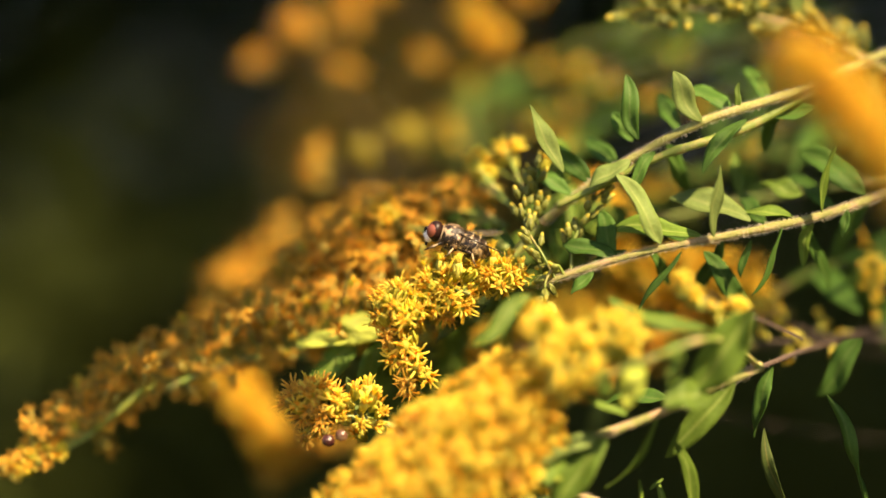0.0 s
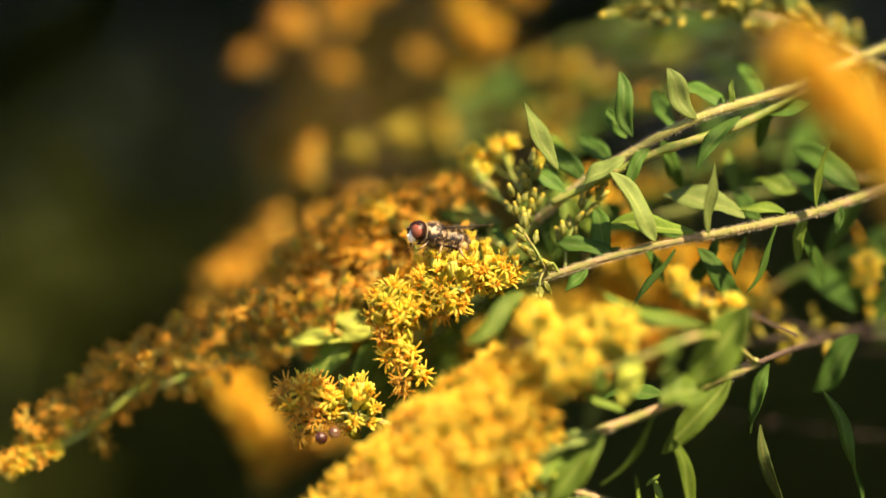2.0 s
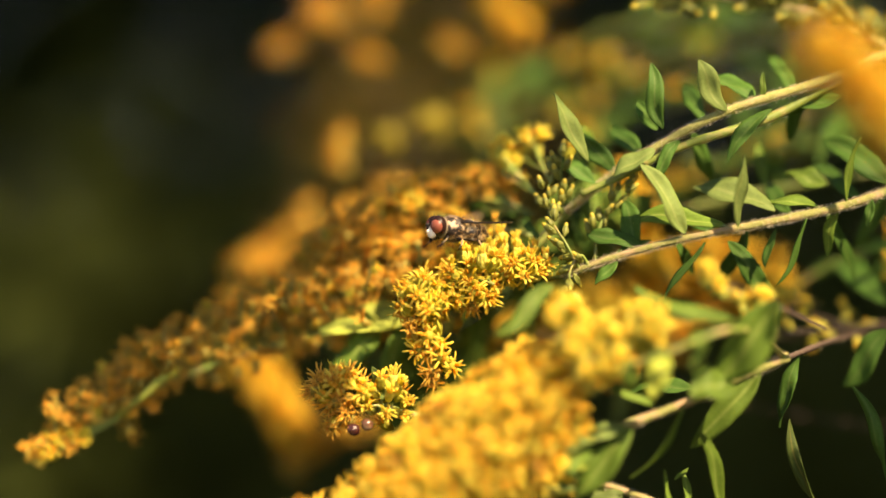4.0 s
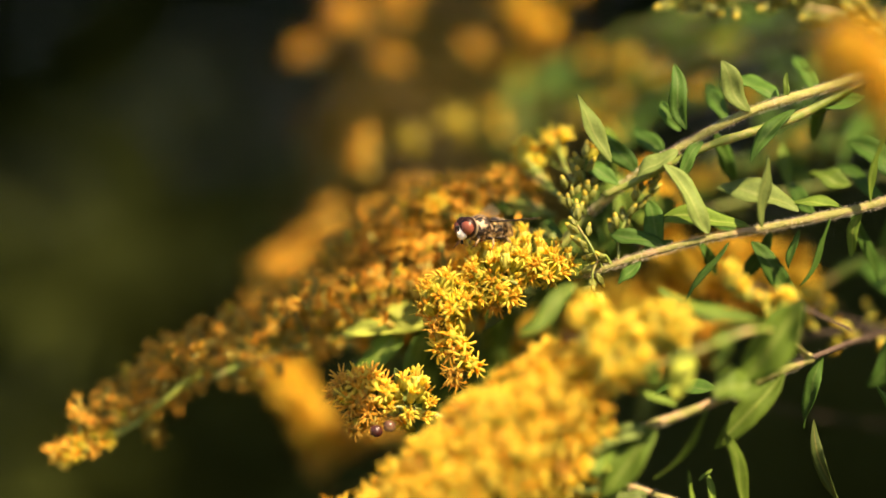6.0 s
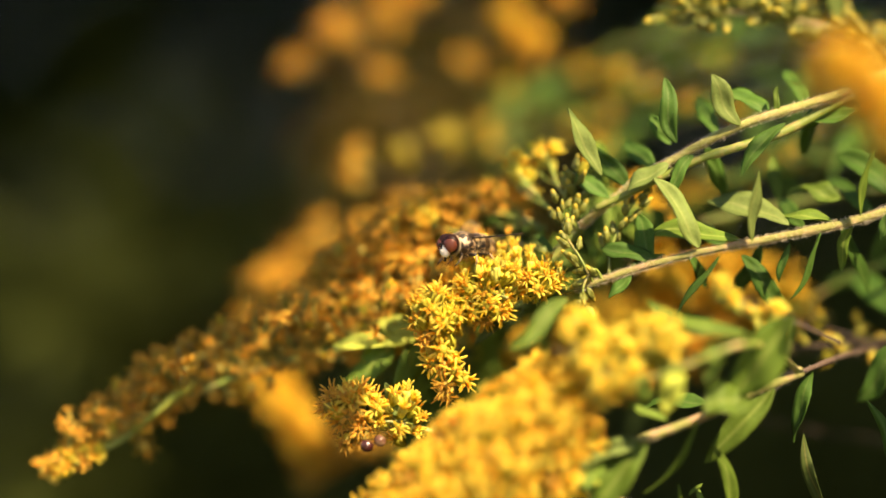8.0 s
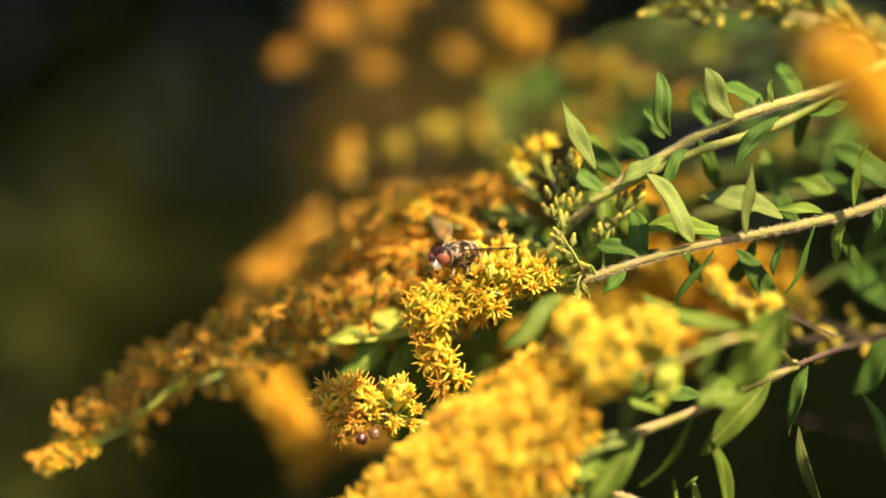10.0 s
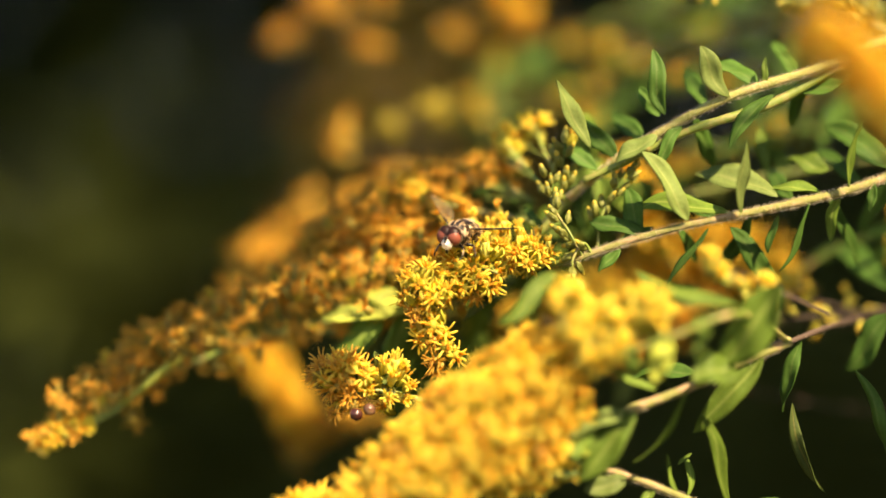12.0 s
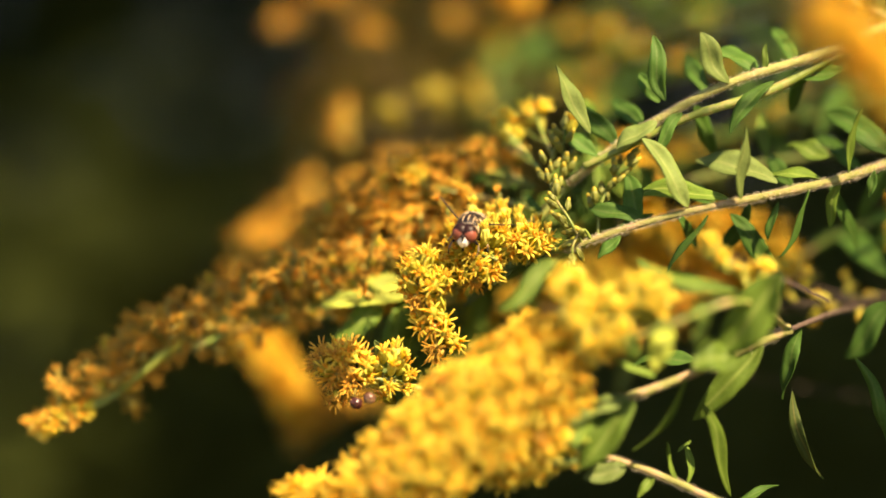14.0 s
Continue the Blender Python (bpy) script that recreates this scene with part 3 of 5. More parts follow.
    leaf(g, (0.053, 0.003, 0.8548), (0.0395, 0.007, 0.8601), 0.0052, (0, 0, 0.0012), (0.1, -0.8, 0.6), LEAF_PALE)
    leaf(g, (0.0462, -0.002, 0.852), (0.048, -0.005, 0.8643), 0.0029, (-0.0015, 0, 0), (0.5, -0.9, 0), LEAF_PALE)
    leaf(g, (0.061, 0.003, 0.8552), (0.0505, 0.005, 0.8568), 0.0033, (0, 0, 0.00077), (0, -0.5, 0.9), LEAF)
    leaf(g, (0.0649, 0, 0.8563), (0.0676, -0.003, 0.8674), 0.0019, (-0.0025, 0, 0), (0.6, -0.8, 0), LEAF)
    leaf(g, (0.0732, 0.006, 0.8594), (0.0632, 0.012, 0.8684), 0.0056, (0, 0, 0.00077), (0.2, -0.8, 0.5), LEAF_DARK)
    leaf(g, (0.0527, 0.014, 0.8591), (0.0522, 0.018, 0.868), 0.0023, (-0.00097, 0, 0), F, LEAF)
    leaf(g, (0.0629, 0.01, 0.8595), (0.0558, 0.012, 0.8622), 0.0046, (0, 0, -0.00058), (0, -1, 0.5), LEAF)
    leaf(g, (0.0581, 0, 0.8535), (0.0538, 0, 0.8422), 0.0015, (0.00058, 0, 0), (1, -0.5, 0.2), LEAF_DARK)
    leaf(g, (0.0407, 0, 0.8495), (0.0325, -0.002, 0.8403), 0.0019, (0.00039, 0, -0.00039), (-0.3, -0.6, 0.8), LEAF_DARK)
    leaf(g, (0.0532, 0.003, 0.8516), (0.0514, 0.003, 0.8452), 0.0015, (-0.00077, 0, 0), F, LEAF_DARK)
    leaf(g, (0.0451, 0.005, 0.8496), (0.0542, 0.007, 0.8408), 0.0041, (-0.0012, 0, -0.0012), (0.2, -0.9, 0.5), LEAF_DARK)
    leaf(g, (0.0293, 0.003, 0.848), (0.0268, 0.005, 0.8568), 0.0039, (0.00058, 0, 0), (-0.3, -1, 0), LEAF_DARK)
    leaf(g, (0.0302, 0.002, 0.8483), (0.0206, 0.005, 0.8511), 0.0037, (0, 0, 0.00058), (0, -0.6, 0.8), LEAF_DARK)
    leaf(g, (0.0249, 0.002, 0.8464), (0.0318, 0.004, 0.8501), 0.0019, (0, 0, 0.00039), F, LEAF_DARK)
    leaf(g, (0.0258, 0.001, 0.8462), (0.0219, 0, 0.8424), 0.0021, (0, 0, 0), F, LEAF_DARK)
    leaf(g, (0.0145, -0.0110, 0.8424), (0.0048, -0.0190, 0.8349), 0.0034, (0.0004, 0, -0.0004), (0.2, -0.9, 0.5), LEAF)
    leaf(g, (0.0074, 0.004, 0.8403), (-0.0014, 0.008, 0.8353), 0.0029, (0, 0, -0.00039), (0, -0.6, 0.8), LEAF_PALE)
    leaf(g, (0.0699, 0.004, 0.8569), (0.0689, 0.004, 0.852), 0.0017, (0, 0, 0), F, LEAF_DARK)
    leaf(g, (0.064, 0.004, 0.8545), (0.0624, 0.006, 0.8472), 0.0021, (-0.0012, 0, 0), F, LEAF)
    for b, t in (((0.0565, 0.006, 0.8538), (0.0518, 0.016, 0.8611)), ((0.0687, 0.009, 0.8568), (0.0616, 0.018, 0.8642)), ((0.0427, 0.005, 0.8509), (0.0365, 0.014, 0.8561)), ((0.0486, 0.006, 0.8516), (0.0448, 0.012, 0.8421)), ((0.0358, 0.005, 0.8495), (0.0399, 0.012, 0.8441)), ((0.0748, 0.01, 0.859), (0.0688, 0.016, 0.8491)), ((0.0624, 0.006, 0.8545), (0.0682, 0.012, 0.8441))):
        leaf(g, b, t, 0.0029, (0, 0, 0), (-0.1, -0.8, 0.5), LEAF_DARK)
    leaf(g, (0.0126, 0.007, 0.8501), (0.0095, 0.009, 0.8536), 0.0015, (0, 0, 0), F, LEAF_DARK)
    return g


def upper_branch():
    """The stem above, and the long arching shaded plume that it ends in."""
    g = plant("goldenrod", "long arching goldenrod plume, half shaded, with leafy hairy stem")
    stem(g, [(0.0988, 0.02, 0.8926), (0.0779, 0.012, 0.8844), (0.0612, 0.005, 0.8773), (0.0444, 0.003, 0.8718), (0.0318, 0.004, 0.8652), (0.0246, 0.006, 0.8604), (0.0174, 0.009, 0.8545)], 0.00086, 0.0006, 4600)
    stem(g, [(0.0645, 0.007, 0.8778), (0.0534, 0.005, 0.8714), (0.0455, 0.004, 0.8686), (0.0367, 0.004, 0.8657), (0.026, 0.005, 0.8604), (0.0197, 0.006, 0.8575)], 0.0009, 0.0006, 150, "branch", STALK)
    line = stem(g, [(0.0175, 0.0108, 0.8545), (0.0075, 0.0118, 0.8442), (-0.0043, 0.0151, 0.8366), (-0.0185, 0.0168, 0.8338), (-0.0346, 0.0176, 0.8305), (-0.0548, 0.0176, 0.8229), (-0.0636, 0.016, 0.8165), (-0.0762, 0.0134, 0.81)], 0.0009, 0.0004, 100, "branch", STALK)
    sprays(g, line, 165, 0.0172, seed=21, s0=0.2, s1=0.95, thin=0.42, each=8)
    plume(g, line, 66, 0.0053, up=(-0.1, -0.5, -0.5), size=0.8, seed=27, s0=0.25, s1=0.8, thin=0.5, shade_share=0.9)
    plume(g, line, 34, 0.0044, up=(-0.3, -0.4, 0.8), size=0.9, seed=20, s0=0.9, s1=1.0, thin=0.8, half=0.4, closed=0.15, shade_share=0.35)
    # Orange heads fill the plume; its shade is partly in their colour.
    massed(g, line, 150, 0.0131, up=(-0.3, 0.5, 1), seed=29, s0=0.24, s1=0.86, thin=0.3, side=0.5, size=1.05, mat=PETALS_SHADE, label="crowded orange heads with shade in their colour")
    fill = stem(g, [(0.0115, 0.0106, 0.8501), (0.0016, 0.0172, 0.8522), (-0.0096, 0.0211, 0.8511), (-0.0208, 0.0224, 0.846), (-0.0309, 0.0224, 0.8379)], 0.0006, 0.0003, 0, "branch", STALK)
    massed(g, fill, 115, 0.0077, up=(-0.2, 0, 1), seed=28, s0=0.36, s1=1.0, thin=0.8, side=0.8, size=1.1, mat=PETALS_SHADE, label="crowded orange heads with shade in their colour")
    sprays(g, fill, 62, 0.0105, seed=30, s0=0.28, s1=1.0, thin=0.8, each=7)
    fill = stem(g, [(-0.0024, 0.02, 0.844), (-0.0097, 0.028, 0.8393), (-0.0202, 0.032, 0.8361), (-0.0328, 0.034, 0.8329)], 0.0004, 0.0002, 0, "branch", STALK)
    massed(g, fill, 130, 0.0068, up=(-0.2, 0, 0.6), seed=31, s0=0.1, thin=0.8, side=0.9, size=1.1, mat=PETALS_SHADE, label="crowded orange heads with shade in their colour")
    cluster(g, (0.0116, 0.014, 0.8541), (0.0016, 0.021, 0.8597), (0.0092, 0.0058, 0.0038), 26, seed=22, half=0.3, shade_share=0.85)
    cluster(g, (-0.0024, 0.014, 0.8531), (-0.0102, 0.019, 0.8566), (0.0027, 0.0036, 0.0027), 9, seed=23, size=1.15)
    cluster(g, (0.0125, 0.01, 0.857), (0.0071, 0.018, 0.8652), (0.0032, 0.0022, 0.0024), 7, seed=24, half=1.0, size=1.3, pegs=0.7)
    cluster(g, (0.0144, 0.01, 0.86), (0.0117, 0.018, 0.8678), (0.0016, 0.0016, 0.0012), 4, seed=25, half=1.0, size=1.35, pegs=1.0)
    stem(g, [(-0.0513, 0.018, 0.8263), (-0.0543, 0.014, 0.8241), (-0.0577, 0.013, 0.821)], 0.00077, 0.00068, 0, "axis", BRACT_LIT)
    stem(g, [(-0.0578, 0.014, 0.8209), (-0.06, 0.015, 0.8193), (-0.0631, 0.018, 0.8169)], 0.00068, 0.00058, 0, "axis", BRACT_LIT)
    leaf(g, (-0.0093, 0.0120, 0.8360), (-0.0260, 0.0105, 0.8337), 0.0046, (0, 0, -0.0004), (0.1, -1, 0.35), BRACT_LIT, 0.1)
    leaf(g, (-0.0104, 0.0125, 0.8352), (-0.0191, 0.0115, 0.8385), 0.0040, (0, 0, 0.0004), (0.1, -1, 0.35), BRACT_LIT, 0.1)
    leaf(g, (-0.0150, 0.0130, 0.8345), (-0.0235, 0.0105, 0.8245), 0.0055, (0, 0, 0.0005), (0.45, -0.6, 0.65), LEAF, 0.15)
    leaf(g, (-0.0100, 0.0135, 0.8345), (-0.0150, 0.0115, 0.8245), 0.0045, (0, 0, 0.0005), (0.45, -0.6, 0.65), LEAF, 0.15)
    spike(g, [(0.0164, 0.008, 0.854), (0.0163, 0.007, 0.8599), (0.0163, 0.006, 0.8638)], 10, 1.0, 0.9, seed=26)
    leaf(g, (0.0208, 0.003, 0.8632), (0.0152, 0.001, 0.8749), 0.0035, (-0.00077, 0, -0.00039), (0.3, -1, 0.1), LEAF_PALE)
    leaf(g, (0.0337, 0.003, 0.8688), (0.031, 0.003, 0.8803), 0.0033, (-0.00039, 0, 0), (-0.3, -1, 0), LEAF_DARK)
    leaf(g, (0.0329, 0.006, 0.8687), (0.0297, 0.008, 0.8742), 0.0029, (-0.00058, 0, 0), (-0.2, -1, 0.2), LEAF_DARK)
    leaf(g, (0.0445, 0.002, 0.8719), (0.0393, 0, 0.8805), 0.0039, (-0.00097, 0, -0.00039), (0.2, -1, 0.1), LEAF_PALE)
    leaf(g, (0.0497, 0.005, 0.874), (0.0425, 0.009, 0.8785), 0.0043, (0, 0, 0.00077), (0, -0.8, 0.6), LEAF_DARK)
    leaf(g, (0.0524, 0.003, 0.8723), (0.0445, 0.001, 0.8629), 0.0029, (-0.0015, 0, 0.0015), (-0.4, -0.9, 0.3), LEAF_DARK)
    leaf(g, (0.0366, 0.003, 0.8668), (0.0315, 0.002, 0.8606), 0.0025, (0, 0, 0), (-0.3, -1, 0.3), LEAF_DARK)
    leaf(g, (0.0647, 0.005, 0.8746), (0.0539, 0.009, 0.872), 0.0048, (0, 0, -0.00058), (0, -0.7, 0.7), LEAF_DARK)
    leaf(g, (0.0256, 0.006, 0.8614), (0.0198, 0.007, 0.8686), 0.0039, (-0.00077, 0, 0), (-0.2, -1, 0.3), LEAF_DARK)
    leaf(g, (0.0222, 0.006, 0.8594), (0.0134, 0.008, 0.8647), 0.0035, (0, 0, 0.00058), (-0.1, -0.8, 0.5), LEAF_DARK)
    leaf(g, (0.0322, 0.002, 0.8652), (0.0253, 0.001, 0.8608), 0.0039, (0, 0, 0.00039), (0, -0.8, 0.6), LEAF_PALE)
    for b, t in (((0.041, 0.008, 0.8703), (0.0382, 0.016, 0.8782)), ((0.0567, 0.008, 0.8755), (0.0538, 0.016, 0.8832)), ((0.0669, 0.01, 0.8798), (0.0621, 0.018, 0.8854)), ((0.0586, 0.007, 0.8757), (0.0565, 0.014, 0.8681)), ((0.0389, 0.007, 0.8683), (0.043, 0.014, 0.8611)), ((0.0712, 0.012, 0.8814), (0.0762, 0.018, 0.8733)), ((0.0301, 0.008, 0.8639), (0.0257, 0.016, 0.8702))):
        leaf(g, b, t, 0.0031, (0, 0, 0), (-0.1, -0.8, 0.5), LEAF_DARK)
    rnd = random.Random(33)
    for k in range(22):
        a, b = Vector((0.0159, 0.022, 0.8501)), Vector((0.0249, 0.02, 0.8592))
        p = a.lerp(b, k / 21) + Vector((rnd.gauss(0, 0.003), rnd.uniform(-0.004, 0.010), rnd.gauss(0, 0.003)))
        d = Vector((rnd.uniform(-1, 0.5), rnd.gauss(0, 0.4), rnd.uniform(-0.9, 0.8))).normalized()
        leaf(g, p, p + d * rnd.uniform(0.006, 0.011), 0.0033, (0, 0, 0), (0.3, -0.7, 0.7), LEAF if k % 3 else LEAF_DARK)
    for k in range(14):
        p = Vector((0.012, 0.021, 0.853)).lerp(Vector((-0.003, 0.021, 0.8555)), k / 13) + Vector((rnd.gauss(0, 0.0015), rnd.uniform(-0.004, 0.006), rnd.gauss(0, 0.002)))
        d = Vector((rnd.uniform(-1, 0.3), rnd.gauss(0, 0.4), rnd.uniform(-0.3, 0.9))).normalized()
        leaf(g, p, p + d * rnd.uniform(0.004, 0.007), 0.0022, (0, 0, 0), (0.3, -0.7, 0.7), LEAF_DRY_SHADE if k % 3 else LEAF_DARK)
    leaf(g, (0.0503, 0.003, 0.8735), (0.0512, 0.003, 0.8788), 0.0012, (0, 0, 0), (0, -1, 0), LEAF)


def lower_branch():
    """The stem below, in front of the focus, with the broad bright flower mass."""
    g = plant("goldenrod", "leafy goldenrod stem with a dense bright yellow flower mass")
    stem(g, [(0.0989, 0.05, 0.8372), (0.0825, 0.038, 0.8343), (0.0671, 0.018, 0.8328), (0.0534, -0.003, 0.8297)], 0.0003, 0.0005, 60, "branch", STEM_SHADE)
    line = stem(g, [(0.0542, -0.003, 0.8301), (0.0444, -0.006, 0.8261), (0.0357, -0.008, 0.8221), (0.0223, -0.009, 0.8172), (0.0148, -0.009, 0.8136), (0.0015, -0.012, 0.8092), (-0.0116, -0.014, 0.8042), (-0.021, -0.014, 0.7986)], 0.00085, 0.0006, 1400)
    axis = curve([(0.0119, -0.015, 0.8254), (0.0099, -0.015, 0.8226), (0.0024, -0.015, 0.8165), (-0.0064, -0.015, 0.8100), (-0.0139, -0.015, 0.8044), (-0.0213, -0.015, 0.7988)])
    heaped(g, axis, (0.0060, 0.0088, 0.0098, 0.0098, 0.0080, 0.004), 420, seed=31)
    massed(g, axis, 380, 0.0080, up=(0, -0.4, 0.8), seed=33, size=1.2, thin=0.8, label="crowded yellow heads inside the heap")
    heaped(g, curve([(0.0160, -0.014, 0.8197), (0.0127, -0.014, 0.8155), (0.0071, -0.014, 0.8108)]), (0.004, 0.005, 0.005), 60, seed=32)
    cluster(g, (0.0052, -0.014, 0.808), (0.0072, -0.013, 0.8095), (0.0097, 0.0058, 0.0053), 45, size=1.1, seed=34, half=0.25, shade_share=0.1, aim=(0.1, -0.7, 0.7))
    cluster(g, (0.0165, -0.014, 0.8136), (0.0138, -0.009, 0.8127), (0.0053, 0.0029, 0.0031), 18, seed=36, half=0.5, closed=0.2)
    leaf(g, (0.0189, -0.013, 0.8098), (0.0112, -0.018, 0.8153), 0.0030, (0, 0, 0.0006), (-0.1, -0.8, 0.6), LEAF_PALE)
    leaf(g, (0.0203, -0.013, 0.8121), (0.0140, -0.018, 0.8135), 0.0030, (0, 0, 0.0006), (-0.1, -0.8, 0.6), BRACT_LIT)
    leaf(g, (0.0179, -0.013, 0.8084), (0.0089, -0.018, 0.8104), 0.0034, (0, 0, 0.0006), (-0.1, -0.8, 0.6), LEAF_PALE)
    leaf(g, (0.0165, -0.013, 0.8116), (0.0082, -0.018, 0.8132), 0.0026, (0, 0, 0.0006), (-0.1, -0.8, 0.6), BRACT_LIT)
    leaf(g, (0.0212, -0.013, 0.8163), (0.0165, -0.018, 0.8119), 0.0028, (0, 0, 0.0006), (-0.1, -0.8, 0.6), LEAF)
    leaf(g, (0.0151, -0.013, 0.8079), (0.0107, -0.018, 0.8135), 0.0022, (0, 0, 0.0006), (-0.1, -0.8, 0.6), LEAF_PALE)
    leaf(g, (0.0437, -0.013, 0.8266), (0.036, -0.018, 0.8249), 0.0064, (0, 0, 0), (-0.2, -0.8, 0.4), LEAF)
    leaf(g, (0.0414, -0.013, 0.8266), (0.0511, -0.018, 0.8397), 0.0077, (0.00039, 0, 0), (0.1, -1, 0.3), LEAF)
    leaf(g, (0.0493, -0.005, 0.8279), (0.0367, -0.007, 0.8155), 0.0048, (0.00097, 0, -0.00077), (-0.3, -0.9, 0.3), LEAF)
    leaf(g, (0.0383, 0, 0.8245), (0.0271, 0.004, 0.8241), 0.0044, (0, 0, 0.00077), (0, -0.7, 0.7), LEAF_DARK)
    leaf(g, (0.0308, -0.012, 0.8224), (0.0236, -0.014, 0.826), 0.0015, (0, 0, -0.00097), (0, -1, 0.4), LEAF)
    leaf(g, (0.036, -0.011, 0.8224), (0.0292, -0.011, 0.8099), 0.0019, (0.0014, 0, -0.00077), (0.8, -0.7, 0), LEAF)
    leaf(g, (0.0273, -0.013, 0.8187), (0.0175, -0.015, 0.8081), 0.0054, (0.00039, 0, 0), (-0.3, -0.9, 0.4), LEAF)
    leaf(g, (0.0259, -0.013, 0.819), (0.0159, -0.017, 0.8155), 0.0039, (0, 0, 0.00039), (0, -0.6, 0.8), LEAF_PALE)
    leaf(g, (0.0385, -0.008, 0.818), (0.046, -0.002, 0.8015), 0.0029, (-0.00039, 0, 0), (0.4, -1, 0.1), LEAF)
    leaf(g, (0.0733, 0.01, 0.8343), (0.0654, 0.012, 0.8248), 0.0048, (0.00077, 0, -0.00058), (-0.3, -0.9, 0.4), LEAF_DARK)
    leaf(g, (0.0569, 0.003, 0.8301), (0.0552, 0.002, 0.8175), 0.0032, (-0.0017, 0, 0), (0.7, -0.8, 0), LEAF_DARK, twist=2.4)
    leaf(g, (0.0552, 0.002, 0.8192), (0.0619, 0, 0.8042), 0.0027, (-0.0029, 0, -0.0023), (0.6, -0.8, 0.1), LEAF_DRY_SHADE, twist=2.8)
    leaf(g, (0.0725, 0, 0.8051), (0.0673, -0.001, 0.825), 0.0028, (0.00077, 0, 0), (0.7, -0.8, 0), LEAF_DARK, twist=2.4)
    leaf(g, (0.0352, -0.002, 0.8089), (0.0375, -0.002, 0.811), 0.00077, (0, 0, 0), (0, -1, 0.3), LEAF)
    for k, (b, t) in enumerate((((0.0167, -0.008, 0.8112), (0.01, -0.01, 0.8133)), ((0.0191, -0.008, 0.8102), (0.0147, -0.01, 0.8085)), ((0.0177, -0.008, 0.8131), (0.0114, -0.011, 0.8096)), ((0.0206, -0.006, 0.811), (0.0182, -0.006, 0.8058)))):
        leaf(g, b, t, 0.0027, (0, 0, 0.00058), (-0.1, -0.8, 0.5), LEAF_PALE if k % 2 else LEAF)
    return g


def bottom_branch():
    """The hairy stem low in front, with a small pale leaf."""
    g = plant("goldenrod", "hairy goldenrod stem low in front with small pale leaves")
    stem(g, [(0.0612, -0.002, 0.7923), (0.0428, -0.003, 0.8003), (0.0346, -0.004, 0.8041), (0.0264, -0.005, 0.8073), (0.0197, -0.005, 0.8088), (0.0139, -0.006, 0.8081)], 0.0007, 0.0005, 1400)
    leaf(g, (0.0263, -0.006, 0.8072), (0.019, -0.009, 0.8054), 0.0039, (0, 0, -0.00077), (0.1, -0.9, 0.4), LEAF_PALE)
    leaf(g, (0.0351, -0.004, 0.8043), (0.0336, -0.005, 0.8109), 0.0012, (-0.0014, 0, 0), (0.5, -0.8, 0), LEAF)
    leaf(g, (0.0366, -0.003, 0.8035), (0.0372, -0.002, 0.8106), 0.0014, (0.0012, 0, 0), (0.5, -0.8, 0), LEAF)
    leaf(g, (0.0196, -0.006, 0.8089), (0.0115, -0.008, 0.8036), 0.0015, (-0.0012, 0, 0.0015), (0, -0.8, 0.5), LEAF_PALE)
    leaf(g, (0.0312, -0.004, 0.8055), (0.0282, -0.006, 0.8015), 0.0017, (0, 0, 0), (0, -0.9, 0.4), LEAF)
    leaf(g, (0.0168, -0.006, 0.8085), (0.0091, -0.008, 0.8112), 0.0025, (0, 0, 0.00058), (0, -0.7, 0.6), LEAF_PALE)
    leaf(g, (0.0438, -0.003, 0.7997), (0.0528, 0, 0.8032), 0.0019, (0, 0, 0.00058), (0, -0.7, 0.6), LEAF_DARK)
    leaf(g, (0.0579, 0.002, 0.7957), (0.0775, 0.014, 0.8002), 0.0025, (0, 0, 0.00097), (0, -0.6, 0.7), LEAF_DARK)
    return g


def middle_tuft():
    """Pale clumps just in front of the focus, on a short leafy twig."""
    g = plant("goldenrod", "short goldenrod twig with pale yellow opening heads")
    stem(g, [(0.0539, -0.003, 0.8297), (0.0487, -0.01, 0.8338), (0.042, -0.022, 0.8353), (0.0325, -0.024, 0.8318), (0.0244, -0.022, 0.829), (0.0162, -0.021, 0.827)], 0.0005, 0.0004, 60, mat=STALK)
    cluster(g, (0.0245, -0.021, 0.8289), (0.0208, -0.021, 0.8316), (0.006, 0.0053, 0.0056), 34, seed=41, half=0.7, pegs=0.85, size=1.1)
    cluster(g, (0.0199, -0.021, 0.8316), (0.0161, -0.021, 0.8363), (0.0037, 0.0039, 0.0046), 18, seed=42, half=0.7, pegs=0.85, size=1.1)
    cluster(g, (0.0310, -0.020, 0.8316), (0.0285, -0.020, 0.8362), (0.0046, 0.0039, 0.0040), 26, seed=43, half=0.7, pegs=0.9)
    leaf(g, (0.0435, -0.019, 0.8369), (0.0274, -0.015, 0.8441), 0.0032, (-0.0029, 0, -0.0037), (0, -0.7, 0.7), LEAF)
    leaf(g, (0.0319, -0.020, 0.8316), (0.0300, -0.021, 0.8244), 0.0043, (0, 0, 0), (0.1, -1, 0.4), BRACT_LIT)
    leaf(g, (0.0254, -0.021, 0.8308), (0.0267, -0.022, 0.8253), 0.0029, (0, 0, 0), (0, -1, 0.2), LEAF)
    return g


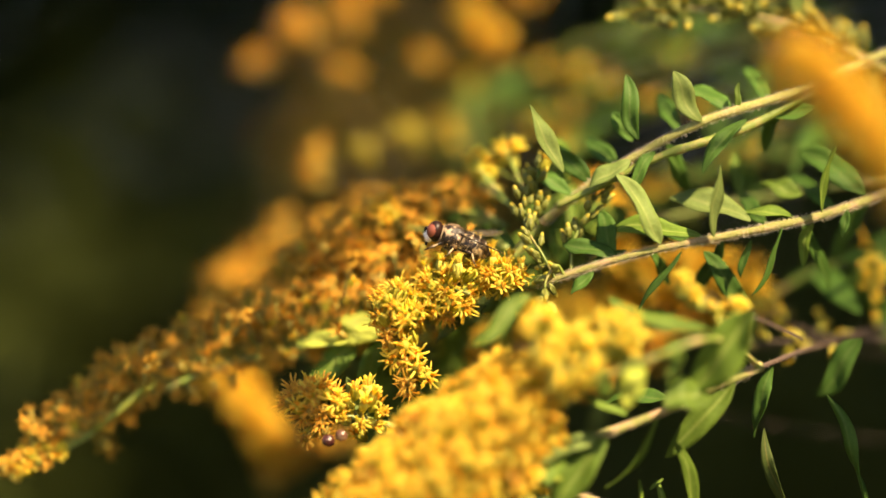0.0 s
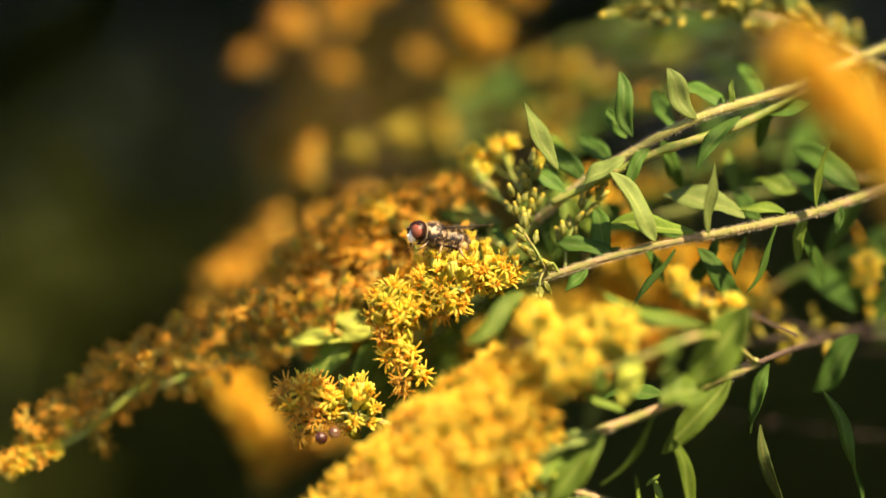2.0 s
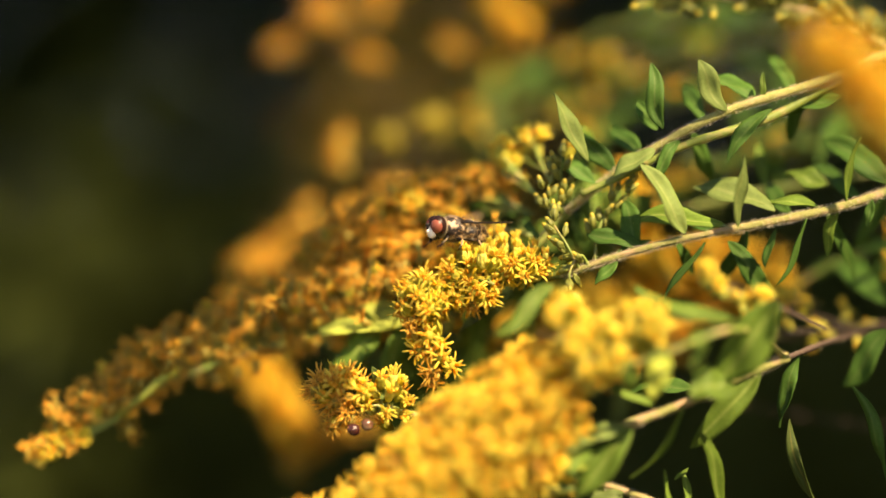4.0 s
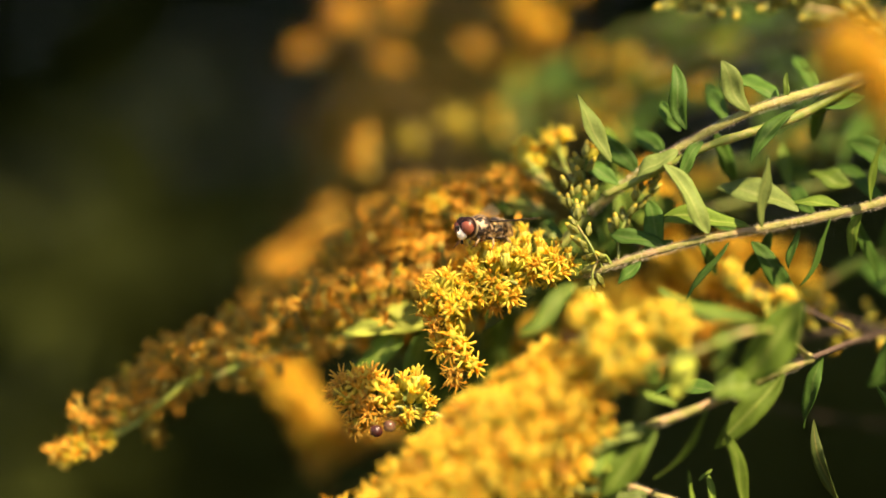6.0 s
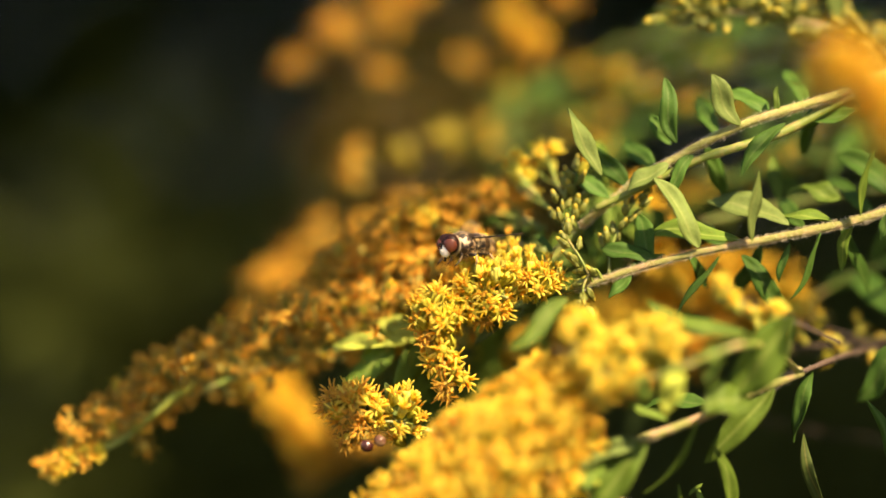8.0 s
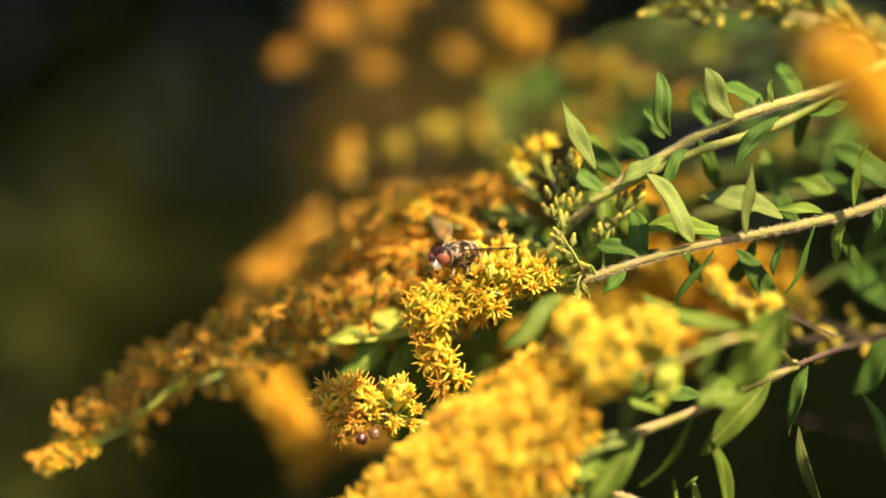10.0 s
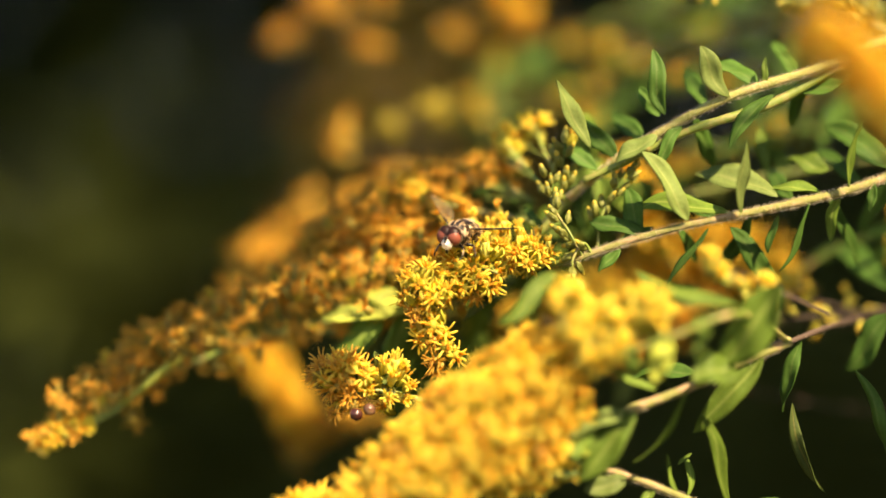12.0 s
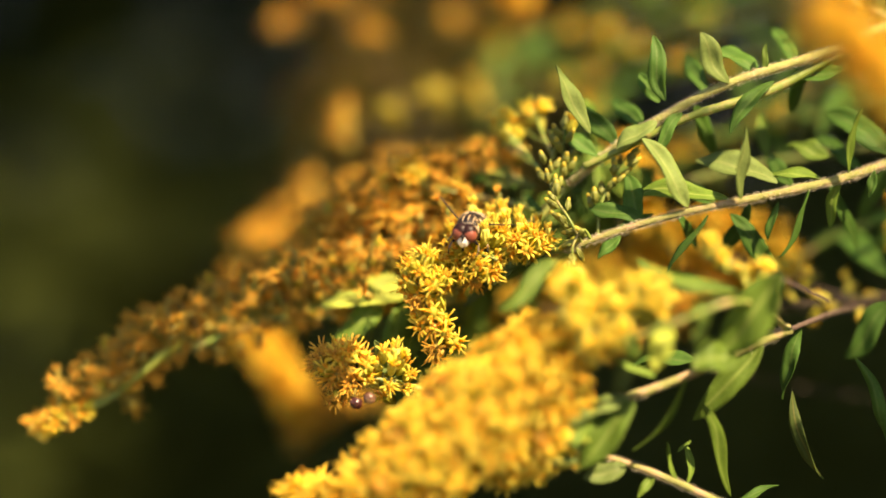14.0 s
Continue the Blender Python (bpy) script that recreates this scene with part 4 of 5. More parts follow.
def bead_branch():
    """The small round head of flowers with two shiny beads hanging in it."""
    g = plant("goldenrod", "small goldenrod sprig with yellow heads, some in shade")
    stem(g, [(0.0016, 0.004, 0.815), (-0.0043, 0.003, 0.818), (-0.012, 0.002, 0.8205), (-0.0178, 0.001, 0.8215), (-0.0227, 0.001, 0.823)], 0.0006, 0.0004, 60, mat=STALK)
    cluster(g, (-0.0207, 0.001, 0.8215), (-0.0224, 0, 0.8242), (0.006, 0.0043, 0.0046), 25, seed=51, aim=(-0.3, -0.5, 0.6), half=0.0, size=1.15, shade_share=0.45)
    cluster(g, (-0.0144, 0.001, 0.8205), (-0.0141, 0, 0.8228), (0.0044, 0.0039, 0.0052), 13, seed=52, aim=(0.2, -0.5, 0.6), half=0.6, pegs=0.3, size=1.1)
    cluster(g, (-0.0188, 0.001, 0.82), (-0.0217, 0, 0.8187), (0.0035, 0.0031, 0.0023), 9, seed=53, aim=(-0.3, -0.7, -0.3), shade_share=0.5)
    leaf(g, (-0.014, 0.001, 0.822), (-0.0166, -0.001, 0.8281), 0.0025, (0, 0, 0), (0, -1, 0.2), LEAF_PALE)
    return g


perch = fly_branch()
upper_branch()
front = [lower_branch(), bottom_branch(), middle_tuft()]
sprig = bead_branch()


# ---- other plumes round about ----
def bud_stem(label, pts, count, seed, r=0.0011, closed=0.8, half=0.6, size=1.2, spread=0.003, leaves=0, bark=None):
    g = plant("goldenrod", label)
    line = stem(g, pts, r, r * 0.4, 120, mat=bark or STEM, seed=seed)
    rnd = random.Random(seed)
    for k in range(count):
        p, t = along(line, 0.3 + 0.7 * (k + rnd.random()) / count)
        o = (Vector((rnd.gauss(0, 1), rnd.gauss(0, 1), rnd.gauss(0.6, 1)))).normalized()
        put_head(g, p + o * spread * rnd.uniform(0.2, 1), (t * 0.5 + o + Vector((0, 0, 0.4))).normalized(), size * rnd.uniform(0.8, 1.1), rnd, closed, half, rnd.random() > closed)
    dress(g, line, leaves, seed, 0.9)
    return g


def bud_row():
    g = plant("goldenrod", "goldenrod twig tip with pale yellow opening buds")
    stem(g, [(0.0606, -0.006, 0.8348), (0.0511, -0.014, 0.8389), (0.0444, -0.015, 0.8412), (0.0393, -0.015, 0.8445)], 0.0003, 0.0003, 0, mat=STEM_SHADE)
    for k, c in enumerate(((0.0392, -0.016, 0.8445), (0.042, -0.016, 0.8422), (0.0451, -0.016, 0.8408), (0.0485, -0.016, 0.84))):
        cluster(g, (0.0473, -0.014, 0.84), c, (0.0014, 0.0014, 0.0012), 4, seed=140 + k, half=1.0, pegs=0.8, size=0.95)
    return g


def dress(g, line, leaves, seed, share=0.5, mats=None, short=1.0):
    rnd = random.Random(seed)
    for k in range(leaves):
        p, t = along(line, 0.03 + share * k / max(1, leaves))
        d = Vector((rnd.gauss(0, 0.6), rnd.gauss(0, 0.6), rnd.gauss(0.1, 0.6))) * short - t * (0.2 if short == 1 else -0.5)
        leaf(g, p, p + d.normalized() * rnd.uniform(0.013, 0.024) * short, rnd.uniform(0.0035, 0.0052) * short ** 0.5, (0, 0, 0.002), (rnd.gauss(0, 0.4), -0.7, 0.7), rnd.choice(mats or (LEAF, LEAF_DARK, LEAF, LEAF_DARK, LEAF_PALE)))


def far_plume(label, pts, count, reach, seed, name="goldenrod", r=0.0006, thin=0.5, leaves=0, size=1.2, s0=0.25, share=0.5, mat=None, mats=None, short=1.0):
    g = plant(name, label)
    line = stem(g, pts, r, r * 0.5, 0, mat=STALK)
    massed(g, line, count, reach, seed=seed, s0=s0, thin=thin, size=size, mat=mat)
    dress(g, line, leaves, seed, share, mats, short)
    return g


def far_clumps(label, pts, clumps, seed, shade_toned=(), unripe=()):
    """A plume far behind: tight bunches of heads at the ends of side twigs of one stem."""
    g = plant("goldenrod", label)
    line = stem(g, pts, 0.0002, 0.00012, 0, mat=STEM_SHADE)
    rnd = random.Random(seed)
    for k, (c, r, n) in enumerate(clumps):
        c = Vector(c)
        root = min(line, key=lambda q: (q - c).length)
        stem(g, [root, root.lerp(c, 0.6) + Vector((0, 0, 0.002)), c], 0.00015, 0.0001, 0, "twig", STEM_SHADE, seed + k)
        massed(g, [c - Vector((r * 0.4, 0, 0)), c, c + Vector((r * 0.4, 0, r * 0.3))], n, r, seed=seed * 7 + k, size=1.3, thin=1.0, mat=PETALS_SHADE if k in shade_toned else PALE if k in unripe else None)
    return g


BLUR = "goldenrod plume standing farther back among the weeds"
far_plume("goldenrod plume tip arching close in front, deep yellow", [(0.0815, -0.077, 0.8374), (0.0727, -0.077, 0.8500), (0.0646, -0.077, 0.8603), (0.0571, -0.077, 0.8699), (0.0493, -0.077, 0.8764)], 420, 0.0031, 61, "goldenrod", thin=0.9, r=0.0005)
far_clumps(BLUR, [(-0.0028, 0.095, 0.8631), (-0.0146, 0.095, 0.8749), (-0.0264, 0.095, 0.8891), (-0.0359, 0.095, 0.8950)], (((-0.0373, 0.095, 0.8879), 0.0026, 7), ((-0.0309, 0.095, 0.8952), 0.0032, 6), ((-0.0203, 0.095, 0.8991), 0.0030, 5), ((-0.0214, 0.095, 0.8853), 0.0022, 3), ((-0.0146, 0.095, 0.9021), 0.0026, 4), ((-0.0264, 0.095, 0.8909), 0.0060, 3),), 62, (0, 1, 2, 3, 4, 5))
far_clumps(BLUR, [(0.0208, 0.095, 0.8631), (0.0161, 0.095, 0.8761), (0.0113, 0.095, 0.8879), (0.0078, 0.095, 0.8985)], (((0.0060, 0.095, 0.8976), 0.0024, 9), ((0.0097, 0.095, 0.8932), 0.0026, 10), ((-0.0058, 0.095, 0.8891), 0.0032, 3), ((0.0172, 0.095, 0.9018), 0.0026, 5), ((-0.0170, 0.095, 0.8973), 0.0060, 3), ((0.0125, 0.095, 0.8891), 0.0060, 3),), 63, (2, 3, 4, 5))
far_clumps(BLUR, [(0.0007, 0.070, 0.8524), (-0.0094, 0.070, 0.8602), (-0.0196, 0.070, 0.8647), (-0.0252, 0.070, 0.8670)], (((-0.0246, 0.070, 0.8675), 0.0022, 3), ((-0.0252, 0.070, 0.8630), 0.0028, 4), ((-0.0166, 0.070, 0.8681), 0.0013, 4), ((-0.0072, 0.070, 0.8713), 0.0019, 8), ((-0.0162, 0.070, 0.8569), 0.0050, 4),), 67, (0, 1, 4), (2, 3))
# Brown heads here get their dimness from a shade-toned colour.
far_plume(BLUR, [(0.0183, 0.270, 0.8785), (0.0025, 0.270, 0.8990), (-0.0132, 0.270, 0.9084), (-0.0384, 0.270, 0.9021)], 110, 0.020, 64, mat=PETALS_SHADE_BROWN, thin=0.8, s0=0.0, r=0.0004, size=1.5)
far_plume(BLUR, [(0.0175, 0.240, 0.8532), (-0.0006, 0.240, 0.8773), (-0.0217, 0.240, 0.8818), (-0.0428, 0.240, 0.8697)], 100, 0.018, 65, mat=PETALS_SHADE_BROWN, thin=0.8, s0=0.0, r=0.0004, size=1.5)
far_plume(BLUR, [(0.0111, 0.220, 0.8501), (-0.0094, 0.220, 0.8648), (-0.0269, 0.220, 0.8633), (-0.0444, 0.220, 0.8531)], 80, 0.016, 66, mat=PETALS_SHADE_BROWN, thin=0.8, s0=0.0, r=0.0004, size=1.5)
far_plume(BLUR, [(0.0384, 0.036, 0.8417), (0.0332, 0.037, 0.8501), (0.0301, 0.038, 0.8564), (0.0275, 0.038, 0.8617)], 60, 0.004, 60, s0=0.1)
far_plume(BLUR, [(-0.0094, 0.066, 0.8501), (-0.0207, 0.07, 0.849), (-0.0286, 0.07, 0.8473), (-0.0376, 0.07, 0.8434), (-0.046, 0.07, 0.8377)], 52, 0.0105, 68, thin=0.9, mat=PETALS_SHADE)
far_plume(BLUR, [(-0.0094, 0.0680, 0.8322), (-0.0251, 0.0680, 0.8311), (-0.0436, 0.0680, 0.8255), (-0.0402, 0.0680, 0.8204), (-0.0365, 0.0680, 0.8154), (-0.0335, 0.0680, 0.8098)], 105, 0.0034, 69, s0=0.36, thin=0.9)
far_plume(BLUR, [(-0.0072, 0.070, 0.8096), (-0.0162, 0.070, 0.8108), (-0.0252, 0.070, 0.8096), (-0.0319, 0.070, 0.8063), (-0.0353, 0.070, 0.8029)], 26, 0.0045, 70, s0=0.3, mat=PETALS_SHADE)
far_plume(BLUR, [(0.0654, 0.042, 0.8374), (0.0527, 0.042, 0.8416), (0.042, 0.042, 0.8437), (0.0314, 0.042, 0.8395)], 280, 0.0070, 71)
far_plume(BLUR, [(0.029, 0.055, 0.8523), (0.0214, 0.055, 0.8327), (0.0127, 0.055, 0.8272), (0.0017, 0.055, 0.8305)], 150, 0.009, 72)
far_plume("goldenrod clump low in front, bright yellow", [(-0.0153, -0.016, 0.7935), (-0.021, -0.014, 0.7977), (-0.0258, -0.012, 0.801), (-0.0295, -0.012, 0.8015)], 110, 0.0045, 82)
# Unseen plumes and one leaf, added to cast shade on plume and sprig.
SHADE_PLUME = "unseen goldenrod plume added overhead to shade the others"
lean = far_plume(SHADE_PLUME, [(0.20, -0.12, 1.03), (0.12, -0.095, 1.0), (0.078, -0.078, 0.985), (0.066, -0.073, 0.975), (0.0594, -0.073, 0.9688), (0.044, -0.073, 0.9637), (0.024, -0.073, 0.9556), (0.006, -0.073, 0.943)], 135, 0.0066, 83, thin=0.9, s0=0.63)
leaf(lean, (0.041, -0.074, 0.96), (0.033, -0.0745, 0.908), 0.0085, (0.002, 0, 0), (0.45, -0.53, 0.72), LEAF)
far_plume(SHADE_PLUME, [(0.22, -0.10, 1.02), (0.14, -0.08, 1.005), (0.09, -0.073, 0.993), (0.07, -0.073, 0.984), (0.056, -0.073, 0.979), (0.042, -0.073, 0.974)], 60, 0.0045, 85, thin=0.9, s0=0.4)
far_plume(SHADE_PLUME, [(0.14, -0.13, 1.0), (0.09, -0.10, 0.972), (0.055, -0.076, 0.953), (0.0332, -0.073, 0.944), (0.0184, -0.073, 0.9404), (0.006, -0.073, 0.932)], 26, 0.0046, 86, thin=0.9, s0=0.48)
# Unseen leafy stem, added off to the right to block sun.
far_plume("unseen leafy goldenrod stem added to shade the hanging leaves", [(0.25, -0.04, 0.872), (0.19, -0.06, 0.898), (0.15, -0.066, 0.905), (0.120, -0.066, 0.90)], 30, 0.006, 84, leaves=46, share=0.95)
for k, pts in enumerate(([(0.07, 0.075, 0.8978), (0.0454, 0.08, 0.8903), (0.0203, 0.084, 0.8813), (-0.0028, 0.086, 0.8733)], [(0.0603, 0.09, 0.9027), (0.0371, 0.092, 0.8947), (0.0137, 0.095, 0.8855), (-0.0005, 0.096, 0.8809)], [(0.0789, 0.06, 0.8854), (0.0551, 0.064, 0.8801), (0.0354, 0.068, 0.8748), (0.0198, 0.07, 0.867)], [(0.0829, 0.045, 0.8736), (0.0684, 0.048, 0.8684), (0.0535, 0.05, 0.8652), (0.0397, 0.052, 0.8588)])):
    far_plume("leafy green goldenrod stem behind the plumes", pts, 3, 0.004, 90 + k, leaves=(8, 5, 9, 16)[k], share=0.95, mats=(LEAF_DRY_SHADE, LEAF_DARK) if k == 3 else (LEAF_DARK, LEAF_DRY_SHADE, LEAF_DARK), short=0.5)
stem(far_plume("leafy green goldenrod stem among the others", [(0.0349, 0.032, 0.8543), (0.0224, 0.032, 0.8491), (0.0121, 0.032, 0.8433), (0.0017, 0.032, 0.8376)], 5, 0.003, 120, leaves=24, share=0.95, mats=(LEAF, LEAF_PALE, LEAF), short=0.62), [(0.0981, 0.0360, 0.8658), (0.0643, 0.0340, 0.8605), (0.0349, 0.032, 0.8543)], 0.0006, 0.0006, 0, "branch", STALK)
stem(far_plume("leafy green goldenrod stem among the others", [(0.0079, 0.034, 0.8334), (-0.0025, 0.034, 0.8308), (-0.0109, 0.034, 0.8292), (-0.0202, 0.034, 0.8271)], 4, 0.003, 121, leaves=20, share=0.95, mats=(LEAF, LEAF_PALE), short=0.7), [(0.1010, 0.0500, 0.8112), (0.0551, 0.0450, 0.8181), (0.0280, 0.0380, 0.8280), (0.0079, 0.034, 0.8334)], 0.00016, 0.0002, 0, "branch", STEM_SHADE)
stem(far_plume("leafy green goldenrod stem among the others", [(0.0577, 0.040, 0.8321), (0.0461, 0.040, 0.8332), (0.0366, 0.040, 0.8300), (0.0292, 0.040, 0.8237)], 34, 0.005, 124, leaves=14, share=0.95, mats=(LEAF_PALE, LEAF), short=0.6, mat=PETALS_SHADE), [(0.1010, 0.0500, 0.8285), (0.0765, 0.0450, 0.8309), (0.0577, 0.040, 0.8321)], 0.00014, 0.0002, 0, "branch", STEM_SHADE)
bud_row()
bud_stem("budding goldenrod stem with yellow-green buds, farther back", [(0.0939, 0.026, 0.8778), (0.0792, 0.024, 0.8828), (0.0626, 0.022, 0.8903), (0.0472, 0.02, 0.8928), (0.031, 0.02, 0.894)], 90, 74, r=0.0006, closed=1.0, leaves=4)
bud_stem("goldenrod twig with golden buds in dappled shade", [(0.0878, 0.026, 0.8337), (0.0734, 0.026, 0.8337), (0.0639, 0.024, 0.836), (0.0535, 0.022, 0.8394), (0.0426, 0.02, 0.8442)], 10, 75, closed=0.1, half=0.9, leaves=1, size=0.8, r=0.0004, bark=STEM_SHADE)
bud_stem("goldenrod twig with golden buds in dappled shade", [(0.0941, 0.027, 0.8378), (0.0837, 0.026, 0.8363), (0.0731, 0.024, 0.8346), (0.0638, 0.023, 0.8336), (0.056, 0.022, 0.833)], 11, 76, closed=0.4, half=0.9, leaves=1, size=0.75, r=0.0004, bark=STEM_SHADE)
twig = far_plume("leafy green goldenrod stem among the others", [(0.0886, 0.03, 0.8522), (0.0786, 0.032, 0.8491), (0.0685, 0.034, 0.8459), (0.0583, 0.036, 0.8396)], 2, 0.003, 96, leaves=7, share=0.95, mats=(LEAF_DARK,))
cluster(twig, (0.0800, 0.028, 0.8492), (0.0775, 0.024, 0.8450), (0.0026, 0.0026, 0.0036), 12, seed=97, half=0.8, pegs=0.8, size=0.95)
far_plume("leafy green goldenrod stem behind the plumes", [(0.0805, 0.07, 0.8962), (0.0586, 0.075, 0.8899), (0.0362, 0.08, 0.8822), (0.0158, 0.085, 0.8733), (-0.0028, 0.085, 0.871)], 5, 0.005, 77, "goldenrod", leaves=6, share=0.95, mats=(LEAF_DARK, LEAF), short=0.5)
far_plume("leafy green goldenrod stem behind the plumes", [(0.0081, 0.044, 0.8117), (-0.0026, 0.046, 0.8223), (-0.0101, 0.048, 0.8275), (-0.0199, 0.05, 0.8307)], 4, 0.003, 59, leaves=20, share=0.95, mats=(LEAF,))
far_plume(BLUR, [(0.0010, 0.050, 0.8260), (-0.0080, 0.050, 0.8290), (-0.0140, 0.050, 0.8305), (-0.0190, 0.050, 0.8300)], 26, 0.0045, 79, mat=PETALS_SHADE, thin=0.9)
far_plume("leafy green goldenrod stem behind the plumes", [(0.0773, 0.05, 0.876), (0.0617, 0.055, 0.8719), (0.0458, 0.06, 0.8622), (0.0293, 0.06, 0.8523)], 8, 0.004, 78, "goldenrod", leaves=12, mats=(LEAF_DARK, LEAF_DRY_SHADE))


# ---- the fly ----
# Tan dusting on the thorax; its pale patches also stand in for glints.
FLY_BROWN = material("fly_thorax", (0.014, 0.008, 0.006), 0.32, 0.5, 620, bump=0.6, spec=0.5, patch=((0.42, 0.30, 0.19), 0.06))
FLY_PLATE = material("fly_abdomen", (0.012, 0.007, 0.005), 0.28, 0.5, 520, bump=0.4, spec=0.5, patch=((0.46, 0.34, 0.18), 0.06))
FLY_DARK = material("fly_dark", (0.012, 0.009, 0.008), 0.35, 0.3, 600, spec=0.25)
FLY_PALE = material("fly_pale", (0.74, 0.60, 0.38), 0.5, 0.2, 600)
FLY_BAND = material("fly_band", (0.52, 0.41, 0.26), 0.5, 0.4, 620, patch=((0.05, 0.03, 0.02), 0.14))
FLY_WHITE = material("fly_white", (0.85, 0.8, 0.74), 0.45, 0.1, 900)
FLY_DOWN = material("fly_down", (0.26, 0.20, 0.13), 0.6, 0.2, 900)
FLY_TAN = material("fly_tan", (0.26, 0.18, 0.10), 0.5, 0.3, 900)
FLY_EYE = material("fly_eye", (0.19, 0.055, 0.035), 0.4, 0.25, 700, bump=0.1, spec=0.3)
FLY_RIM = material("fly_eye_rim", (0.018, 0.007, 0.006), 0.4, 0.2, 500, spec=0.2)
FLY_HAIR = material("fly_hair", (0.42, 0.28, 0.14), 0.6, 0.2, 500, 0.3, bump=0)
WING = bpy.data.materials.new("wing_membrane")


def build_fly():
    mm = 0.001
    fly = tagged(new("hoverfly"), "brown and cream striped hoverfly with large red eyes", "fly")
    h = Bag()
    h.ball((0.15 * mm, 0, 0), (1.1 * mm, 1.85 * mm, 1.75 * mm), 0, 10, 16)
    head = h.made("head", [FLY_DARK], fly)
    for s in (-1, 1):
        e = Bag()
        e.ball((-0.15 * mm, s * 0.68 * mm, 0.25 * mm), (1.4 * mm, 1.5 * mm, 1.75 * mm), 0, 14, 20)
        eye = e.made("eye", [FLY_RIM], head, "dark red compound eye")
        e = Bag()
        e.ball((-0.42 * mm, s * 0.84 * mm, 0.14 * mm), (1.22 * mm, 1.38 * mm, 1.46 * mm), 0, 12, 18)
        e.made("eye_shine", [FLY_EYE], eye)
        a = Bag()
        a.tube([Vector(q) * mm for q in ((-1.4, s * 0.2, 0.3), (-1.85, s * 0.25, 0.3), (-2.1, s * 0.3, 0.0))], [0.00014, 0.0002, 0.00012], 6)
        a.made("antenna", [FLY_DARK], head)
    f = Bag()
    f.ball((-0.88 * mm, 0, -0.72 * mm), (0.86 * mm, 1.15 * mm, 1.38 * mm), 0, 10, 14)
    f.ball((-1.74 * mm, 0, -0.85 * mm), (0.22 * mm, 0.26 * mm, 0.34 * mm), 0, 6, 10)
    c = Bag()
    c.ball((1.05 * mm, 0, 0), (0.24 * mm, 1.98 * mm, 1.84 * mm), 0, 8, 20)
    c.made("collar", [FLY_DOWN], head, "pale downy ring behind the eyes")
    face = f.made("face", [FLY_WHITE], head, "white face")
    f = Bag()
    f.ball((-1.62 * mm, 0, -0.25 * mm), (0.4 * mm, 0.2 * mm, 0.85 * mm), 0, 6, 8)
    f.made("face_stripe", [FLY_DARK], face)
    f = Bag()
    f.tube([Vector(q) * mm for q in ((-0.9, 0, -1.5), (-1.0, 0, -2.1), (-0.9, 0, -2.7))], [0.00025, 0.0002, 0.00024], 6)
    f.made("proboscis", [FLY_DARK], head)
    b = Bag()
    b.ball((3.1 * mm, 0, 0.0), (2.55 * mm, 2.25 * mm, 2.35 * mm), 0, 14, 20, power=0.85)
    thorax = b.made("thorax", [FLY_BROWN], fly)
    for y in (-0.9, 0.0, 0.9):
        b = Bag()
        z = lambda x: 2.33 * math.sqrt(max(0, 1 - ((x - 3.1) / 2.55) ** 2)) ** 0.85 * math.sqrt(max(0.05, 1 - (y / 2.28) ** 2))
        b.tube([Vector((x, y, z(x))) * mm for x in (1.2, 1.9, 2.6, 3.4, 4.2)], [0.00008, 0.00017, 0.0002, 0.00017, 0.00008], 6, flat=0.35)
        b.made("stripe", [FLY_TAN], thorax)
    b = Bag()
    b.ball((5.0 * mm, 0, 0.95 * mm), (0.75 * mm, 1.15 * mm, 0.5 * mm), 0, 8, 12)
    b.made("scutellum", [FLY_TAN], fly)
    rnd = random.Random(8)
    b = Bag()
    for _ in range(450):
        n = Vector((rnd.gauss(0, 1), rnd.gauss(0, 1.3), rnd.gauss(-0.6, 0.8))).normalized()
        p = Vector((3.1 + n.x * 2.45, n.y * 2.17, n.z * 2.28)) * mm
        b.tube([p, p + n * 0.00012, p + n * rnd.uniform(0.0002, 0.0004) + Vector((0.0001, 0, 0))], [0.00003, 0.00002, 0.00001], 3)
    b.made("fuzz", [FLY_HAIR], thorax, "pale downy hairs")
    # abdomen: overlapping plates, each with a pale hind edge
    xs = [4.6, 5.9, 7.2, 8.5, 9.6]
    half = [2.1, 2.55, 2.5, 2.0, 0.9]
    for k in range(4):
        b = Bag()
        n = 5
        pts = [Vector((xs[k] + (xs[k + 1] - xs[k] + 0.15) * i / n, 0, -0.05 - 0.2 * (k + i / n))) * mm for i in range(n + 1)]
        rad = [(half[k] + (half[k + 1] - half[k]) * i / n + 0.10 * i / n) * mm for i in range(n + 1)]
        b.tube(pts, rad, 18, flat=0.85, up=(0, 0, 1))
        seg = b.made("abdomen_plate", [FLY_PLATE], fly)
        b = Bag()
        b.tube([pts[-2].lerp(pts[-1], 0.62), pts[-1]], [(rad[-2] * 0.38 + rad[-1] * 0.62) * 1.012, rad[-1] * 1.015], 18, flat=0.86, up=(0, 0, 1))
        b.made("pale_band", [FLY_BAND], seg)
    b = Bag()
    for _ in range(300):
        x, side, an = rnd.uniform(4.7, 9.2), rnd.choice((-1, 1)), rnd.uniform(-0.7, 0.75)
        k = min(3, max(0, int((x - 4.6) / 1.28)))
        R = half[k] + (half[k + 1] - half[k]) * min(1, max(0, (x - xs[k]) / (xs[k + 1] - xs[k])))
        n = Vector((0.35, side * math.cos(an), math.sin(an)))
        p = Vector((x, side * R * math.cos(an), R * 0.85 * math.sin(an) - 0.15 * (x - 4.6))) * mm
